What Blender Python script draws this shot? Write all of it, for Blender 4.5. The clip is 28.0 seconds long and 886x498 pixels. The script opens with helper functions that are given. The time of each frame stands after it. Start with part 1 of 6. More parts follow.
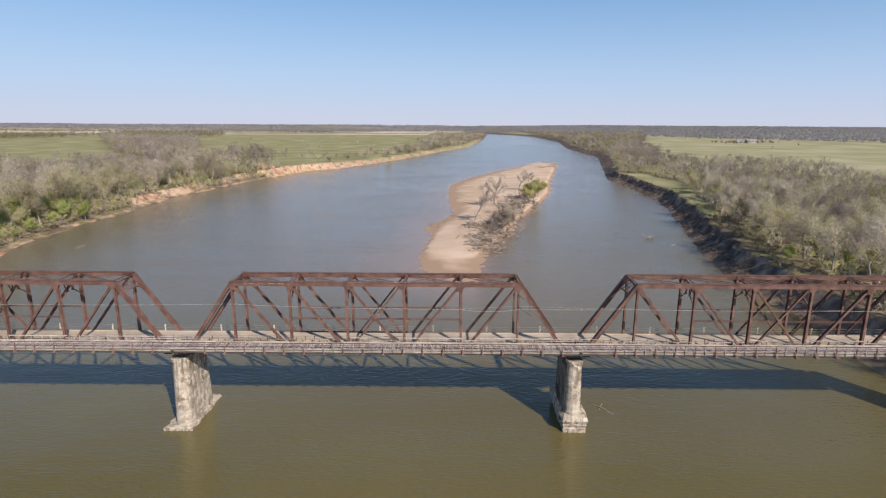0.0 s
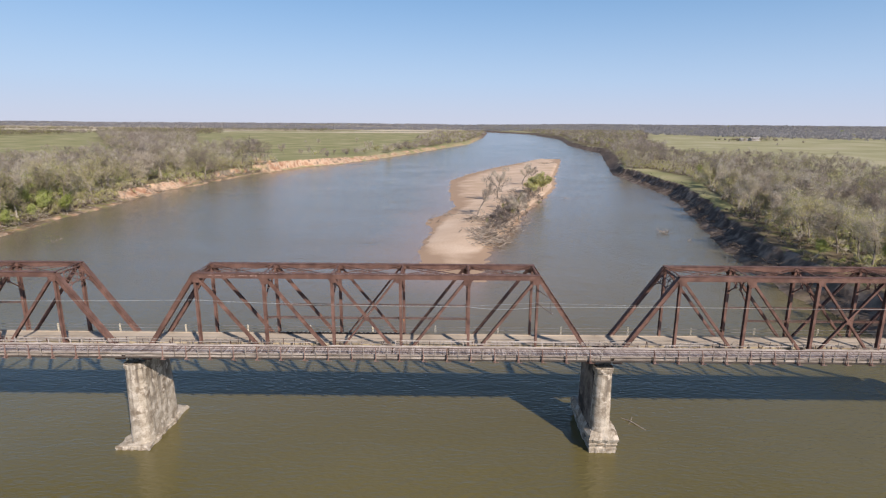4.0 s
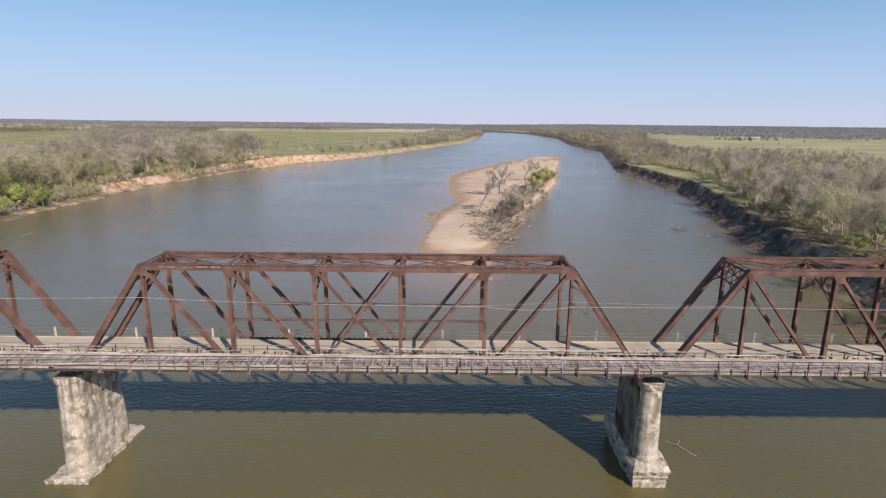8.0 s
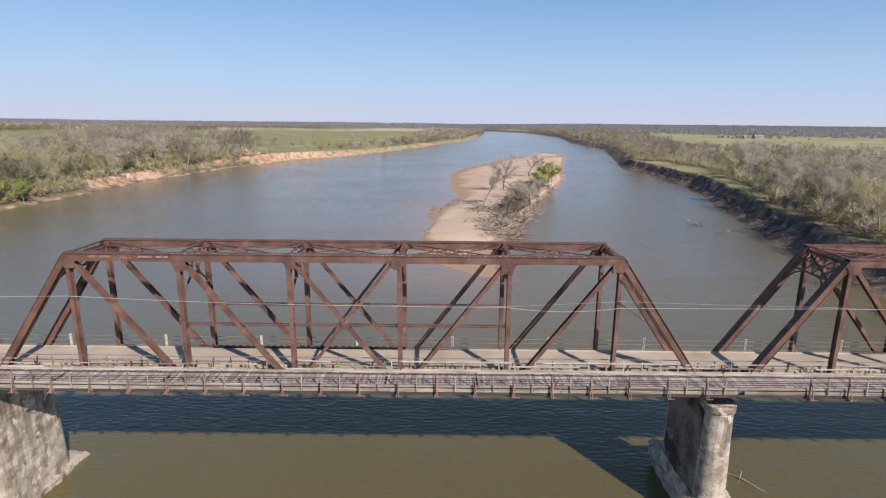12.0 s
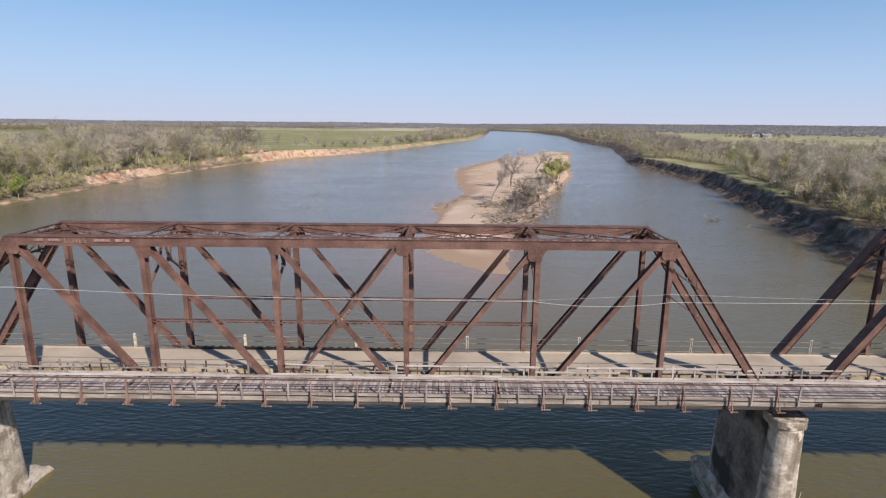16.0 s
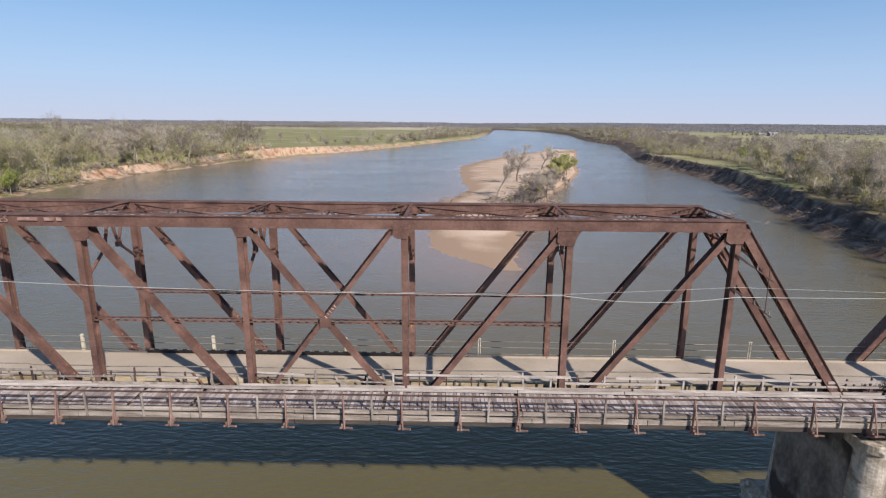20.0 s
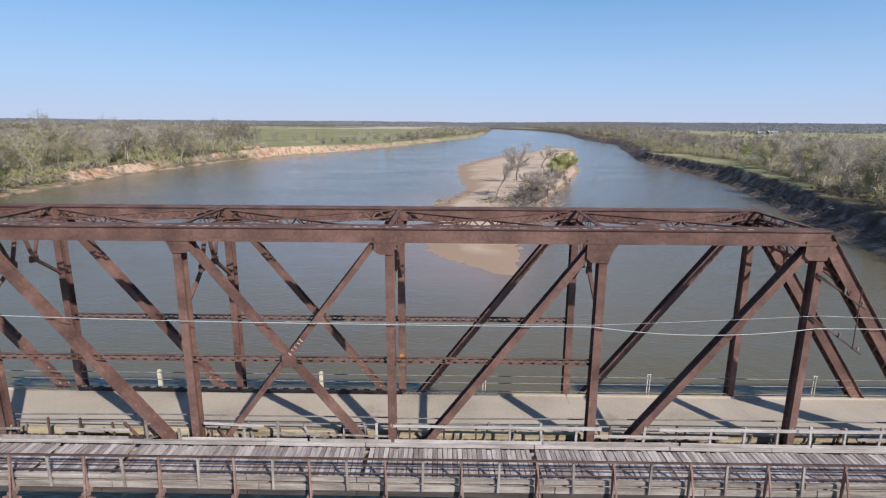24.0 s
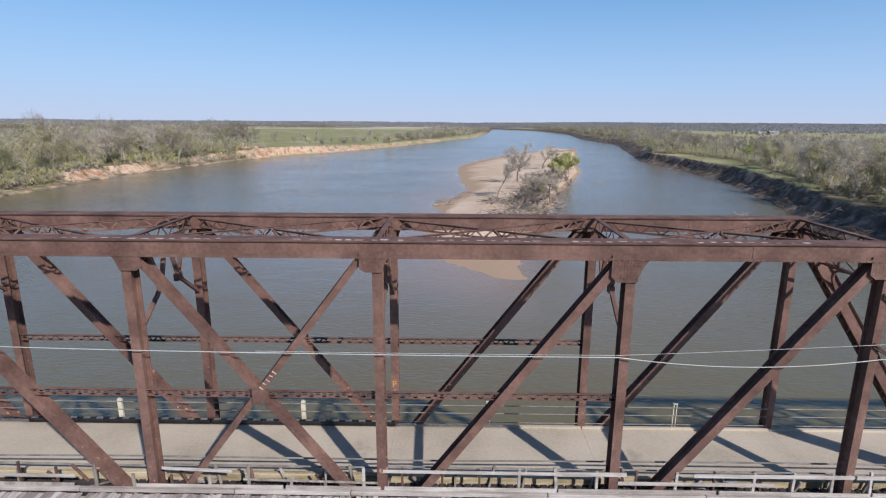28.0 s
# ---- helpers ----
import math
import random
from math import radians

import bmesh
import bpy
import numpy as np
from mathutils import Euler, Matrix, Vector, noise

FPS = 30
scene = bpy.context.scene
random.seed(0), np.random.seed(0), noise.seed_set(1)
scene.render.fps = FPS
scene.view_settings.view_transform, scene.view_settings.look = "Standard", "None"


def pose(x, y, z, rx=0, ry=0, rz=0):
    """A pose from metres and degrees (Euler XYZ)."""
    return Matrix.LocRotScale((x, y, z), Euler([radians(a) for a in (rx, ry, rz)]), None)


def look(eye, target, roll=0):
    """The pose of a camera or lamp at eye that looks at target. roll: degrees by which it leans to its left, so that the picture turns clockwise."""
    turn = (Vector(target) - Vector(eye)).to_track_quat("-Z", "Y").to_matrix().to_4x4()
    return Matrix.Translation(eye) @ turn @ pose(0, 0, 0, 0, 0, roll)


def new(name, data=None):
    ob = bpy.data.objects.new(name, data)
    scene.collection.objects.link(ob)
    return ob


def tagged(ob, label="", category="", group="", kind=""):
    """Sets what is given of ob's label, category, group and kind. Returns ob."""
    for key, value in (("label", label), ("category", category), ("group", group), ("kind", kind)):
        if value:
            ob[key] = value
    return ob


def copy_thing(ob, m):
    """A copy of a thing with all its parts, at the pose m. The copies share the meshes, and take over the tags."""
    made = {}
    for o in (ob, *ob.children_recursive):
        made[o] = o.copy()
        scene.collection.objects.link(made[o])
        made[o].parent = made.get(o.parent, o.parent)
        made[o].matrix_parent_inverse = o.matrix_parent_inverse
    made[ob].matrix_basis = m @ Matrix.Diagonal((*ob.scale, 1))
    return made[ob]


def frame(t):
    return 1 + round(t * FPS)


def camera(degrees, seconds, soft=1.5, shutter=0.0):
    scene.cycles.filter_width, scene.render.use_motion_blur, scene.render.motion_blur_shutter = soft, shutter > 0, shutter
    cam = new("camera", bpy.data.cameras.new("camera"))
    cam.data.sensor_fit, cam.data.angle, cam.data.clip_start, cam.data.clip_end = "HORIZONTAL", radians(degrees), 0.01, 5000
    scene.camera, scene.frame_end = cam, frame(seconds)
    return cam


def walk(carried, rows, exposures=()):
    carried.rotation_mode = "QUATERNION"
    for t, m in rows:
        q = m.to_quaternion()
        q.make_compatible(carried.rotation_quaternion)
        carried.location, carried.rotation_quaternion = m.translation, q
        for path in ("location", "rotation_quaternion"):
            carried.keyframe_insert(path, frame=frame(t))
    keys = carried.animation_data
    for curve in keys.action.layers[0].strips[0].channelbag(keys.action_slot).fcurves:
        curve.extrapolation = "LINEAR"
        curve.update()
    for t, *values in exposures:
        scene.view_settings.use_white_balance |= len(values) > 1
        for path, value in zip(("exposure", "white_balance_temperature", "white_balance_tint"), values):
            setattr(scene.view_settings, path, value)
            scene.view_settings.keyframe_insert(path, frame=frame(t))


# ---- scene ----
cam = camera(78.50, 28.0, soft=1.2)
# seconds, place, yaw, pitch, roll of the drone
ROWS = [
    (0.0, 11.054, -78.478, 47.194, 0.607, -13.023, -0.192),
    (0.5, 10.996, -76.995, 46.657, 0.585, -13.040, -0.203),
    (1.0, 10.913, -75.499, 46.114, 0.583, -13.036, -0.223),
    (1.5, 10.849, -73.958, 45.545, 0.571, -13.032, -0.223),
    (2.0, 10.765, -72.380, 44.944, 0.529, -13.039, -0.244),
    (2.5, 10.687, -70.775, 44.324, 0.527, -13.055, -0.254),
    (3.0, 10.590, -69.132, 43.692, 0.575, -13.061, -0.274),
    (3.5, 10.475, -67.500, 43.066, 0.596, -13.076, -0.271),
    (5.5, 9.935, -60.938, 40.731, 0.631, -13.105, -0.325),
    (6.0, 9.750, -59.318, 40.138, 0.572, -13.109, -0.353),
    (6.5, 9.540, -57.680, 39.555, 0.524, -13.090, -0.376),
    (7.0, 9.323, -56.054, 38.984, 0.455, -13.071, -0.420),
    (7.5, 9.074, -54.417, 38.414, 0.357, -13.062, -0.463),
    (8.0, 8.864, -52.772, 37.856, 0.309, -13.052, -0.477),
    (8.5, 8.698, -51.106, 37.314, 0.285, -13.048, -0.508),
    (9.0, 8.516, -49.464, 36.751, 0.260, -13.033, -0.526),
    (9.5, 8.361, -47.879, 36.213, 0.236, -13.049, -0.545),
    (10.0, 8.218, -46.255, 35.669, 0.200, -13.033, -0.543),
    (10.5, 8.108, -44.778, 35.182, 0.205, -13.048, -0.521),
    (11.0, 8.020, -43.468, 34.722, 0.230, -13.043, -0.519),
    (11.5, 7.951, -42.292, 34.307, 0.256, -13.050, -0.511),
    (12.0, 7.908, -41.250, 33.923, 0.292, -13.047, -0.461),
    (12.5, 7.871, -40.247, 33.584, 0.267, -13.044, -0.442),
    (14.5, 7.740, -36.869, 32.287, 0.410, -13.068, -0.345),
    (15.0, 7.577, -36.110, 31.894, 0.565, -13.043, -0.365),
    (15.5, 7.396, -35.402, 31.519, 0.698, -13.030, -0.385),
    (16.0, 7.208, -34.687, 31.176, 0.742, -13.015, -0.395),
    (16.5, 7.083, -33.921, 30.846, 0.776, -13.012, -0.375),
    (17.0, 7.010, -33.141, 30.509, 0.809, -13.027, -0.375),
    (17.5, 6.965, -32.305, 30.153, 0.841, -13.028, -0.386),
    (18.0, 6.946, -31.424, 29.796, 0.911, -13.028, -0.376),
    (18.5, 6.935, -30.542, 29.504, 0.981, -13.057, -0.386),
    (19.0, 6.935, -29.693, 29.199, 1.053, -13.067, -0.368),
    (19.5, 6.930, -28.856, 28.914, 1.123, -13.067, -0.358),
    (20.0, 6.886, -28.039, 28.634, 1.113, -13.056, -0.378),
    (20.5, 6.871, -27.253, 28.389, 1.109, -13.037, -0.382),
    (21.0, 6.869, -26.467, 28.234, 1.063, -13.028, -0.375),
    (21.5, 6.855, -25.630, 28.200, 0.935, -13.052, -0.370),
    (23.5, 6.826, -22.334, 28.003, 0.918, -13.128, -0.309),
    (24.0, 6.852, -21.630, 27.948, 0.887, -13.112, -0.287),
    (24.5, 6.890, -21.014, 27.936, 0.824, -13.118, -0.258),
    (25.0, 6.904, -20.514, 27.918, 0.781, -13.115, -0.241),
    (25.5, 6.873, -20.012, 27.883, 0.797, -13.087, -0.234),
    (26.0, 6.843, -19.543, 27.866, 0.814, -13.060, -0.239),
    (26.5, 6.851, -19.100, 27.844, 0.821, -13.033, -0.222),
    (27.0, 6.873, -18.680, 27.808, 0.838, -13.035, -0.225),
    (27.5, 6.892, -18.403, 27.775, 0.884, -13.048, -0.228),
    (28.0, 6.874, -18.171, 27.728, 0.881, -13.082, -0.261),
]
walk(cam, [(t, pose(x, y, z, 90 + pitch, roll, yaw)) for t, x, y, z, yaw, pitch, roll in ROWS], [(0.0, 0.06, 6800, 15), (12.0, 0.05, 6650, 15), (21.0, 0.04, 6500, 14), (25.0, 0.0, 6060, 11), (28.0, 0.0, 6060, 11)])

# ---- light ----
SUN = Vector((0.46, -0.68, 0.574)).normalized()
world = bpy.data.worlds.new("world")
scene.world = world
world.use_nodes = True
wn = world.node_tree.nodes
sky = wn.new("ShaderNodeTexSky")
sky.sky_type, sky.sun_disc = "NISHITA", False
sky.sun_elevation, sky.sun_rotation = math.asin(SUN.z), math.atan2(SUN.x, SUN.y)
sky.altitude, sky.air_density, sky.dust_density, sky.ozone_density = 50, 1.0, 0.05, 3.0
# the spring haze that whitens the clear sky towards the horizon all round
coords, part_z, veil, blend = wn.new("ShaderNodeTexCoord"), wn.new("ShaderNodeSeparateXYZ"), wn.new("ShaderNodeValToRGB"), wn.new("ShaderNodeMixRGB")
wl = world.node_tree.links
wl.new(coords.outputs["Generated"], part_z.inputs[0]), wl.new(part_z.outputs[2], veil.inputs[0])
ve = veil.color_ramp.elements
ve[0].position, ve[0].color = 0.0, (0.96, 0.96, 0.96, 1)
ve[1].position, ve[1].color = 0.45, (0.0, 0.0, 0.0, 1)
ve.new(0.05).color = (0.9, 0.9, 0.9, 1)
ve.new(0.2).color = (0.55, 0.55, 0.55, 1)
haze = wn.new("ShaderNodeValToRGB")
he = haze.color_ramp.elements
he[0].position, he[0].color = 0.0, (0.535, 0.615, 0.78, 1)
he[1].position, he[1].color = 0.21, (0.205, 0.46, 0.83, 1)
he.new(0.07).color = (0.415, 0.59, 0.85, 1)
lift = wn.new("ShaderNodeVectorMath")
lift.operation = "SCALE"
lift.inputs[3].default_value = 1.0 / 0.095
wl.new(part_z.outputs[2], haze.inputs[0]), wl.new(haze.outputs[0], lift.inputs[0])
wl.new(veil.outputs[0], blend.inputs[0]), wl.new(sky.outputs[0], blend.inputs[1]), wl.new(lift.outputs[0], blend.inputs[2])
wl.new(blend.outputs[0], wn["Background"].inputs[0])
wn["Background"].inputs[1].default_value = 0.095
sun = new("sun", bpy.data.lights.new("sun", "SUN"))
sun.data.energy, sun.data.angle, sun.data.color = 5.0, radians(1.0), (1.0, 0.905, 0.785)
sun.matrix_world = look(SUN * 100, (0, 0, 0))


# ---- materials ----
def mat(name, cols, scale=1.0, rough=0.8, bump=0.3, fine=8.0, metal=0.0, stretch=(1, 1, 1), island=0.0, obj=0.0, spec=0.3, stains=None, tone=0.0, thin=0.0):
    """Two-scale mottled surface: cols are three colours along the coarse noise; fine grain breaks it up and lifts the relief."""
    m = bpy.data.materials.new(name)
    m.use_nodes = True
    n, l = m.node_tree.nodes, m.node_tree.links
    b = n["Principled BSDF"]
    b.inputs["Roughness"].default_value, b.inputs["Metallic"].default_value = rough, metal
    b.inputs["Specular IOR Level"].default_value = spec
    geo, mp = n.new("ShaderNodeNewGeometry"), n.new("ShaderNodeMapping")
    mp.inputs["Scale"].default_value = stretch
    l.new(geo.outputs["Position"], mp.inputs[0])
    big, small = n.new("ShaderNodeTexNoise"), n.new("ShaderNodeTexNoise")
    big.inputs["Scale"].default_value, big.inputs["Detail"].default_value = scale, 5
    small.inputs["Scale"].default_value, small.inputs["Detail"].default_value = scale * fine, 4
    l.new(mp.outputs[0], big.inputs["Vector"]), l.new(mp.outputs[0], small.inputs["Vector"])
    mix = n.new("ShaderNodeMath")
    mix.operation = "MULTIPLY_ADD"
    l.new(small.outputs[0], mix.inputs[0])
    mix.inputs[1].default_value = 0.45
    l.new(big.outputs[0], mix.inputs[2])
    fac = mix.outputs[0]
    if island or obj:
        src = geo.outputs["Random Per Island"] if island else n.new("ShaderNodeObjectInfo").outputs["Random"]
        sh = n.new("ShaderNodeMath")
        sh.operation = "MULTIPLY_ADD"
        l.new(src, sh.inputs[0])
        sh.inputs[1].default_value = island or obj
        l.new(fac, sh.inputs[2])
        off = n.new("ShaderNodeMath")
        off.operation = "SUBTRACT"
        l.new(sh.outputs[0], off.inputs[0])
        off.inputs[1].default_value = (island or obj) / 2
        fac = off.outputs[0]
    if tone:
        at, ob, ad, sh = n.new("ShaderNodeAttribute"), n.new("ShaderNodeObjectInfo"), n.new("ShaderNodeMath"), n.new("ShaderNodeMath")
        at.attribute_name = "tone"
        ad.operation, sh.operation = "ADD", "MULTIPLY_ADD"
        l.new(at.outputs["Fac"], ad.inputs[0]), l.new(ob.outputs["Random"], ad.inputs[1])
        l.new(ad.outputs[0], sh.inputs[0]), l.new(fac, sh.inputs[2])
        sh.inputs[1].default_value = tone
        dn = n.new("ShaderNodeMath")
        dn.operation = "SUBTRACT"
        l.new(sh.outputs[0], dn.inputs[0])
        dn.inputs[1].default_value = tone * 0.75
        fac = dn.outputs[0]
    ramp = n.new("ShaderNodeValToRGB")
    e = ramp.color_ramp.elements
    e[0].position, e[0].color = 0.5, (*cols[0], 1)
    e[1].position, e[1].color = 0.98, (*cols[2], 1)
    mid = e.new(0.72)
    mid.color = (*cols[1], 1)
    l.new(fac, ramp.inputs[0])
    colour = ramp.outputs[0]
    if stains:
        st, sr, sm = n.new("ShaderNodeTexNoise"), n.new("ShaderNodeValToRGB"), n.new("ShaderNodeMixRGB")
        st.inputs["Scale"].default_value, st.inputs["Detail"].default_value = stains[1], 6
        l.new(mp.outputs[0], st.inputs["Vector"])
        sr.color_ramp.elements[0].position, sr.color_ramp.elements[1].position = stains[2], stains[2] + 0.09
        l.new(st.outputs[0], sr.inputs[0]), l.new(sr.outputs[0], sm.inputs[0]), l.new(colour, sm.inputs[1])
        sm.inputs[2].default_value = (*stains[0], 1)
        colour = sm.outputs[0]
    l.new(colour, b.inputs["Base Color"])
    if bump:
        bp = n.new("ShaderNodeBump")
        bp.inputs["Strength"].default_value, bp.inputs["Distance"].default_value = bump, 0.05
        l.new(small.outputs[0], bp.inputs["Height"]), l.new(bp.outputs[0], b.inputs["Normal"])
    if thin:
        passed, both = n.new("ShaderNodeBsdfTranslucent"), n.new("ShaderNodeMixShader")
        l.new(colour, passed.inputs["Color"])
        both.inputs[0].default_value = thin
        l.new(b.outputs[0], both.inputs[1]), l.new(passed.outputs[0], both.inputs[2]), l.new(both.outputs[0], n["Material Output"].inputs["Surface"])
    return m


RUST = mat("rusted_steel", ((0.088, 0.049, 0.042), (0.146, 0.083, 0.068), (0.23, 0.136, 0.112)), 0.8, 0.7, 0.25, 9, stains=((0.25, 0.15, 0.122), 0.9, 0.68))
RUST_DARK = mat("dark_rusted_angle", ((0.05, 0.031, 0.028), (0.09, 0.055, 0.048), (0.15, 0.095, 0.082)), 1.2, 0.75, 0.25, 8)
PAINT = mat("faded_pink_paint", ((0.17, 0.1, 0.085), (0.29, 0.19, 0.165), (0.4, 0.29, 0.26)), 3, 0.8, 0.1, 6)
ORANGE = mat("orange_paint", ((0.6, 0.22, 0.03), (0.7, 0.28, 0.05), (0.75, 0.36, 0.1)), 3, 0.8, 0.1, 6)
TIMBER = mat("weathered_planks", ((0.25, 0.216, 0.208), (0.42, 0.374, 0.36), (0.6, 0.553, 0.533)), 1.2, 0.9, 0.5, 12, stretch=(6, 0.7, 1), obj=0.45)
TIMBER_FAR = mat("weathered_planks_joined", ((0.25, 0.216, 0.208), (0.42, 0.374, 0.36), (0.6, 0.553, 0.533)), 1.2, 0.9, 0.5, 12, stretch=(6, 0.7, 1), island=0.3)
BEAM = mat("bleached_timber", ((0.13, 0.108, 0.095), (0.29, 0.252, 0.222), (0.5, 0.452, 0.41)), 0.9, 0.9, 0.5, 14, stretch=(0.5, 5, 5), obj=0.2, stains=((0.2, 0.14, 0.1), 0.6, 0.66))
WHITEWOOD = mat("flaked_white_boards", ((0.27, 0.24, 0.222), (0.41, 0.375, 0.352), (0.57, 0.535, 0.51)), 1.0, 0.85, 0.4, 12, stretch=(0.6, 4, 4), obj=0.25, stains=((0.28, 0.24, 0.21), 1.1, 0.62))
WHITEPOST = mat("white_post_paint", ((0.42, 0.38, 0.29), (0.55, 0.51, 0.41), (0.66, 0.62, 0.52)), 2.0, 0.7, 0.2, 8)
ROADC = mat("pale_concrete_road", ((0.38, 0.325, 0.262), (0.47, 0.405, 0.328), (0.55, 0.482, 0.4)), 0.35, 0.9, 0.2, 24, stains=((0.33, 0.28, 0.23), 0.5, 0.68))
CONCRETE = mat("weathered_pier_concrete", ((0.25, 0.215, 0.172), (0.42, 0.375, 0.31), (0.62, 0.575, 0.51)), 0.9, 0.92, 0.8, 6, stretch=(0.9, 0.9, 1.1), stains=((0.25, 0.208, 0.16), 0.8, 0.54))
# black stains, with the west face's shade also put into the colour
STAINED_SHADED = mat("stained_shaded_pier_concrete", ((0.09, 0.077, 0.068), (0.19, 0.165, 0.145), (0.34, 0.305, 0.265)), 0.55, 0.92, 0.8, 7, stretch=(1, 1, 0.8), stains=((0.06, 0.052, 0.047), 0.4, 0.53))
# colour of the painted shade strip below the walkway edge
SHADEWOOD = mat("shade_dark_timber", ((0.04, 0.035, 0.032), (0.07, 0.06, 0.055), (0.12, 0.1, 0.09)), 1.0, 0.9, 0.4, 10, stretch=(0.5, 5, 5))
CHALK = mat("chalky_white_paint", ((0.34, 0.26, 0.235), (0.5, 0.42, 0.39), (0.62, 0.55, 0.52)), 3, 0.8, 0.1, 6)
GALV = mat("dull_galvanised_pipe", ((0.13, 0.118, 0.11), (0.2, 0.185, 0.172), (0.29, 0.275, 0.26)), 2.0, 0.6, 0.1, 6)
CABLE = mat("pale_cable_sheath", ((0.36, 0.38, 0.37), (0.44, 0.46, 0.45), (0.52, 0.54, 0.53)), 2.0, 0.5, 0.0, 6)
TWIG = mat("bare_twigs", ((0.27, 0.232, 0.208), (0.43, 0.378, 0.33), (0.6, 0.545, 0.46)), 0.02, 0.95, 0, 4, island=0.08, tone=0.6, spec=0.1, thin=0.42)
BARK = mat("grey_bark", ((0.15, 0.13, 0.11), (0.26, 0.23, 0.2), (0.42, 0.38, 0.33)), 1.2, 0.95, 0.4, 6, obj=0.3, spec=0.1)
PALEBARK = mat("pale_peeling_bark", ((0.3, 0.27, 0.23), (0.46, 0.42, 0.36), (0.6, 0.56, 0.49)), 1.2, 0.9, 0.3, 6, spec=0.1)
BUD = mat("olive_spring_buds", ((0.28, 0.27, 0.14), (0.41, 0.4, 0.195), (0.55, 0.535, 0.26)), 0.03, 0.9, 0, 8, island=0.08, tone=0.55, spec=0.1, thin=0.42)
LEAF = mat("fresh_spring_leaves", ((0.23, 0.27, 0.08), (0.34, 0.4, 0.12), (0.46, 0.52, 0.19)), 0.06, 0.85, 0, 8, island=0.15, tone=0.3, spec=0.15, thin=0.28)
WILLOW = mat("olive_willow_leaves", ((0.33, 0.34, 0.14), (0.45, 0.455, 0.195), (0.57, 0.57, 0.27)), 0.06, 0.9, 0, 8, island=0.12, tone=0.3, spec=0.1, thin=0.28)
# bluish grey puts distance haze into the far twigs' colour
HAZE_MAUVE = mat("haze_tinted_twigs", ((0.28, 0.275, 0.3), (0.35, 0.345, 0.365), (0.43, 0.42, 0.43)), 0.01, 0.95, 0, 4, island=0.05, tone=0.15, spec=0.1, thin=0.5)
DRIFT = mat("grey_driftwood", ((0.18, 0.15, 0.125), (0.31, 0.265, 0.225), (0.46, 0.41, 0.36)), 0.5, 0.95, 0.2, 6, island=0.3, spec=0.1)
ROOTS = mat("dark_roots_and_snags", ((0.07, 0.055, 0.047), (0.14, 0.113, 0.096), (0.27, 0.225, 0.19)), 0.5, 0.95, 0.2, 6, island=0.35, spec=0.1)
ROOFMAT = mat("pale_metal_roof", ((0.3, 0.3, 0.31), (0.38, 0.38, 0.39), (0.46, 0.46, 0.47)), 0.3, 0.5, 0.05, 8)
SIDING = mat("white_siding", ((0.33, 0.315, 0.3), (0.42, 0.405, 0.39), (0.52, 0.5, 0.48)), 0.4, 0.8, 0.05, 8)
POSTWOOD = mat("grey_post_timber", ((0.17, 0.145, 0.13), (0.28, 0.25, 0.225), (0.42, 0.39, 0.36)), 1.2, 0.9, 0.4, 10, stretch=(4, 4, 0.7), obj=0.35)
# near-black for one kerb, and as painted shade in the walkway gap
NEAR_BLACK = mat("near_black", ((0.03, 0.027, 0.028), (0.05, 0.044, 0.044), (0.08, 0.07, 0.07)), 1.0, 0.7, 0.2, 8)
DARKGLASS = mat("dark_window_glass", ((0.02, 0.022, 0.025), (0.03, 0.032, 0.035), (0.04, 0.042, 0.045)), 1, 0.1, 0, 4)


def scraped(m):
    """Orange and pink flakes where the paint has been knocked off low on the members."""
    n, l = m.node_tree.nodes, m.node_tree.links
    b = n["Principled BSDF"]
    plain = b.inputs["Base Color"].links[0].from_socket
    geo, sep, low, spots, edge, both, mx = n.new("ShaderNodeNewGeometry"), n.new("ShaderNodeSeparateXYZ"), n.new("ShaderNodeMapRange"), n.new("ShaderNodeTexNoise"), n.new("ShaderNodeMapRange"), n.new("ShaderNodeMath"), n.new("ShaderNodeMixRGB")
    l.new(geo.outputs["Position"], sep.inputs[0]), l.new(sep.outputs[2], low.inputs[0]), l.new(geo.outputs["Position"], spots.inputs["Vector"])
    low.inputs[1].default_value, low.inputs[2].default_value = 18.0, 14.6
    spots.inputs["Scale"].default_value, spots.inputs["Detail"].default_value = 5.0, 10
    l.new(spots.outputs[0], edge.inputs[0])
    edge.inputs[1].default_value, edge.inputs[2].default_value = 0.645, 0.7
    both.operation = "MULTIPLY"
    l.new(low.outputs[0], both.inputs[0]), l.new(edge.outputs[0], both.inputs[1])
    l.new(both.outputs[0], mx.inputs[0]), l.new(plain, mx.inputs[1]), l.new(mx.outputs[0], b.inputs["Base Color"])
    mx.inputs[2].default_value = (0.47, 0.29, 0.2, 1)


scraped(RUST)


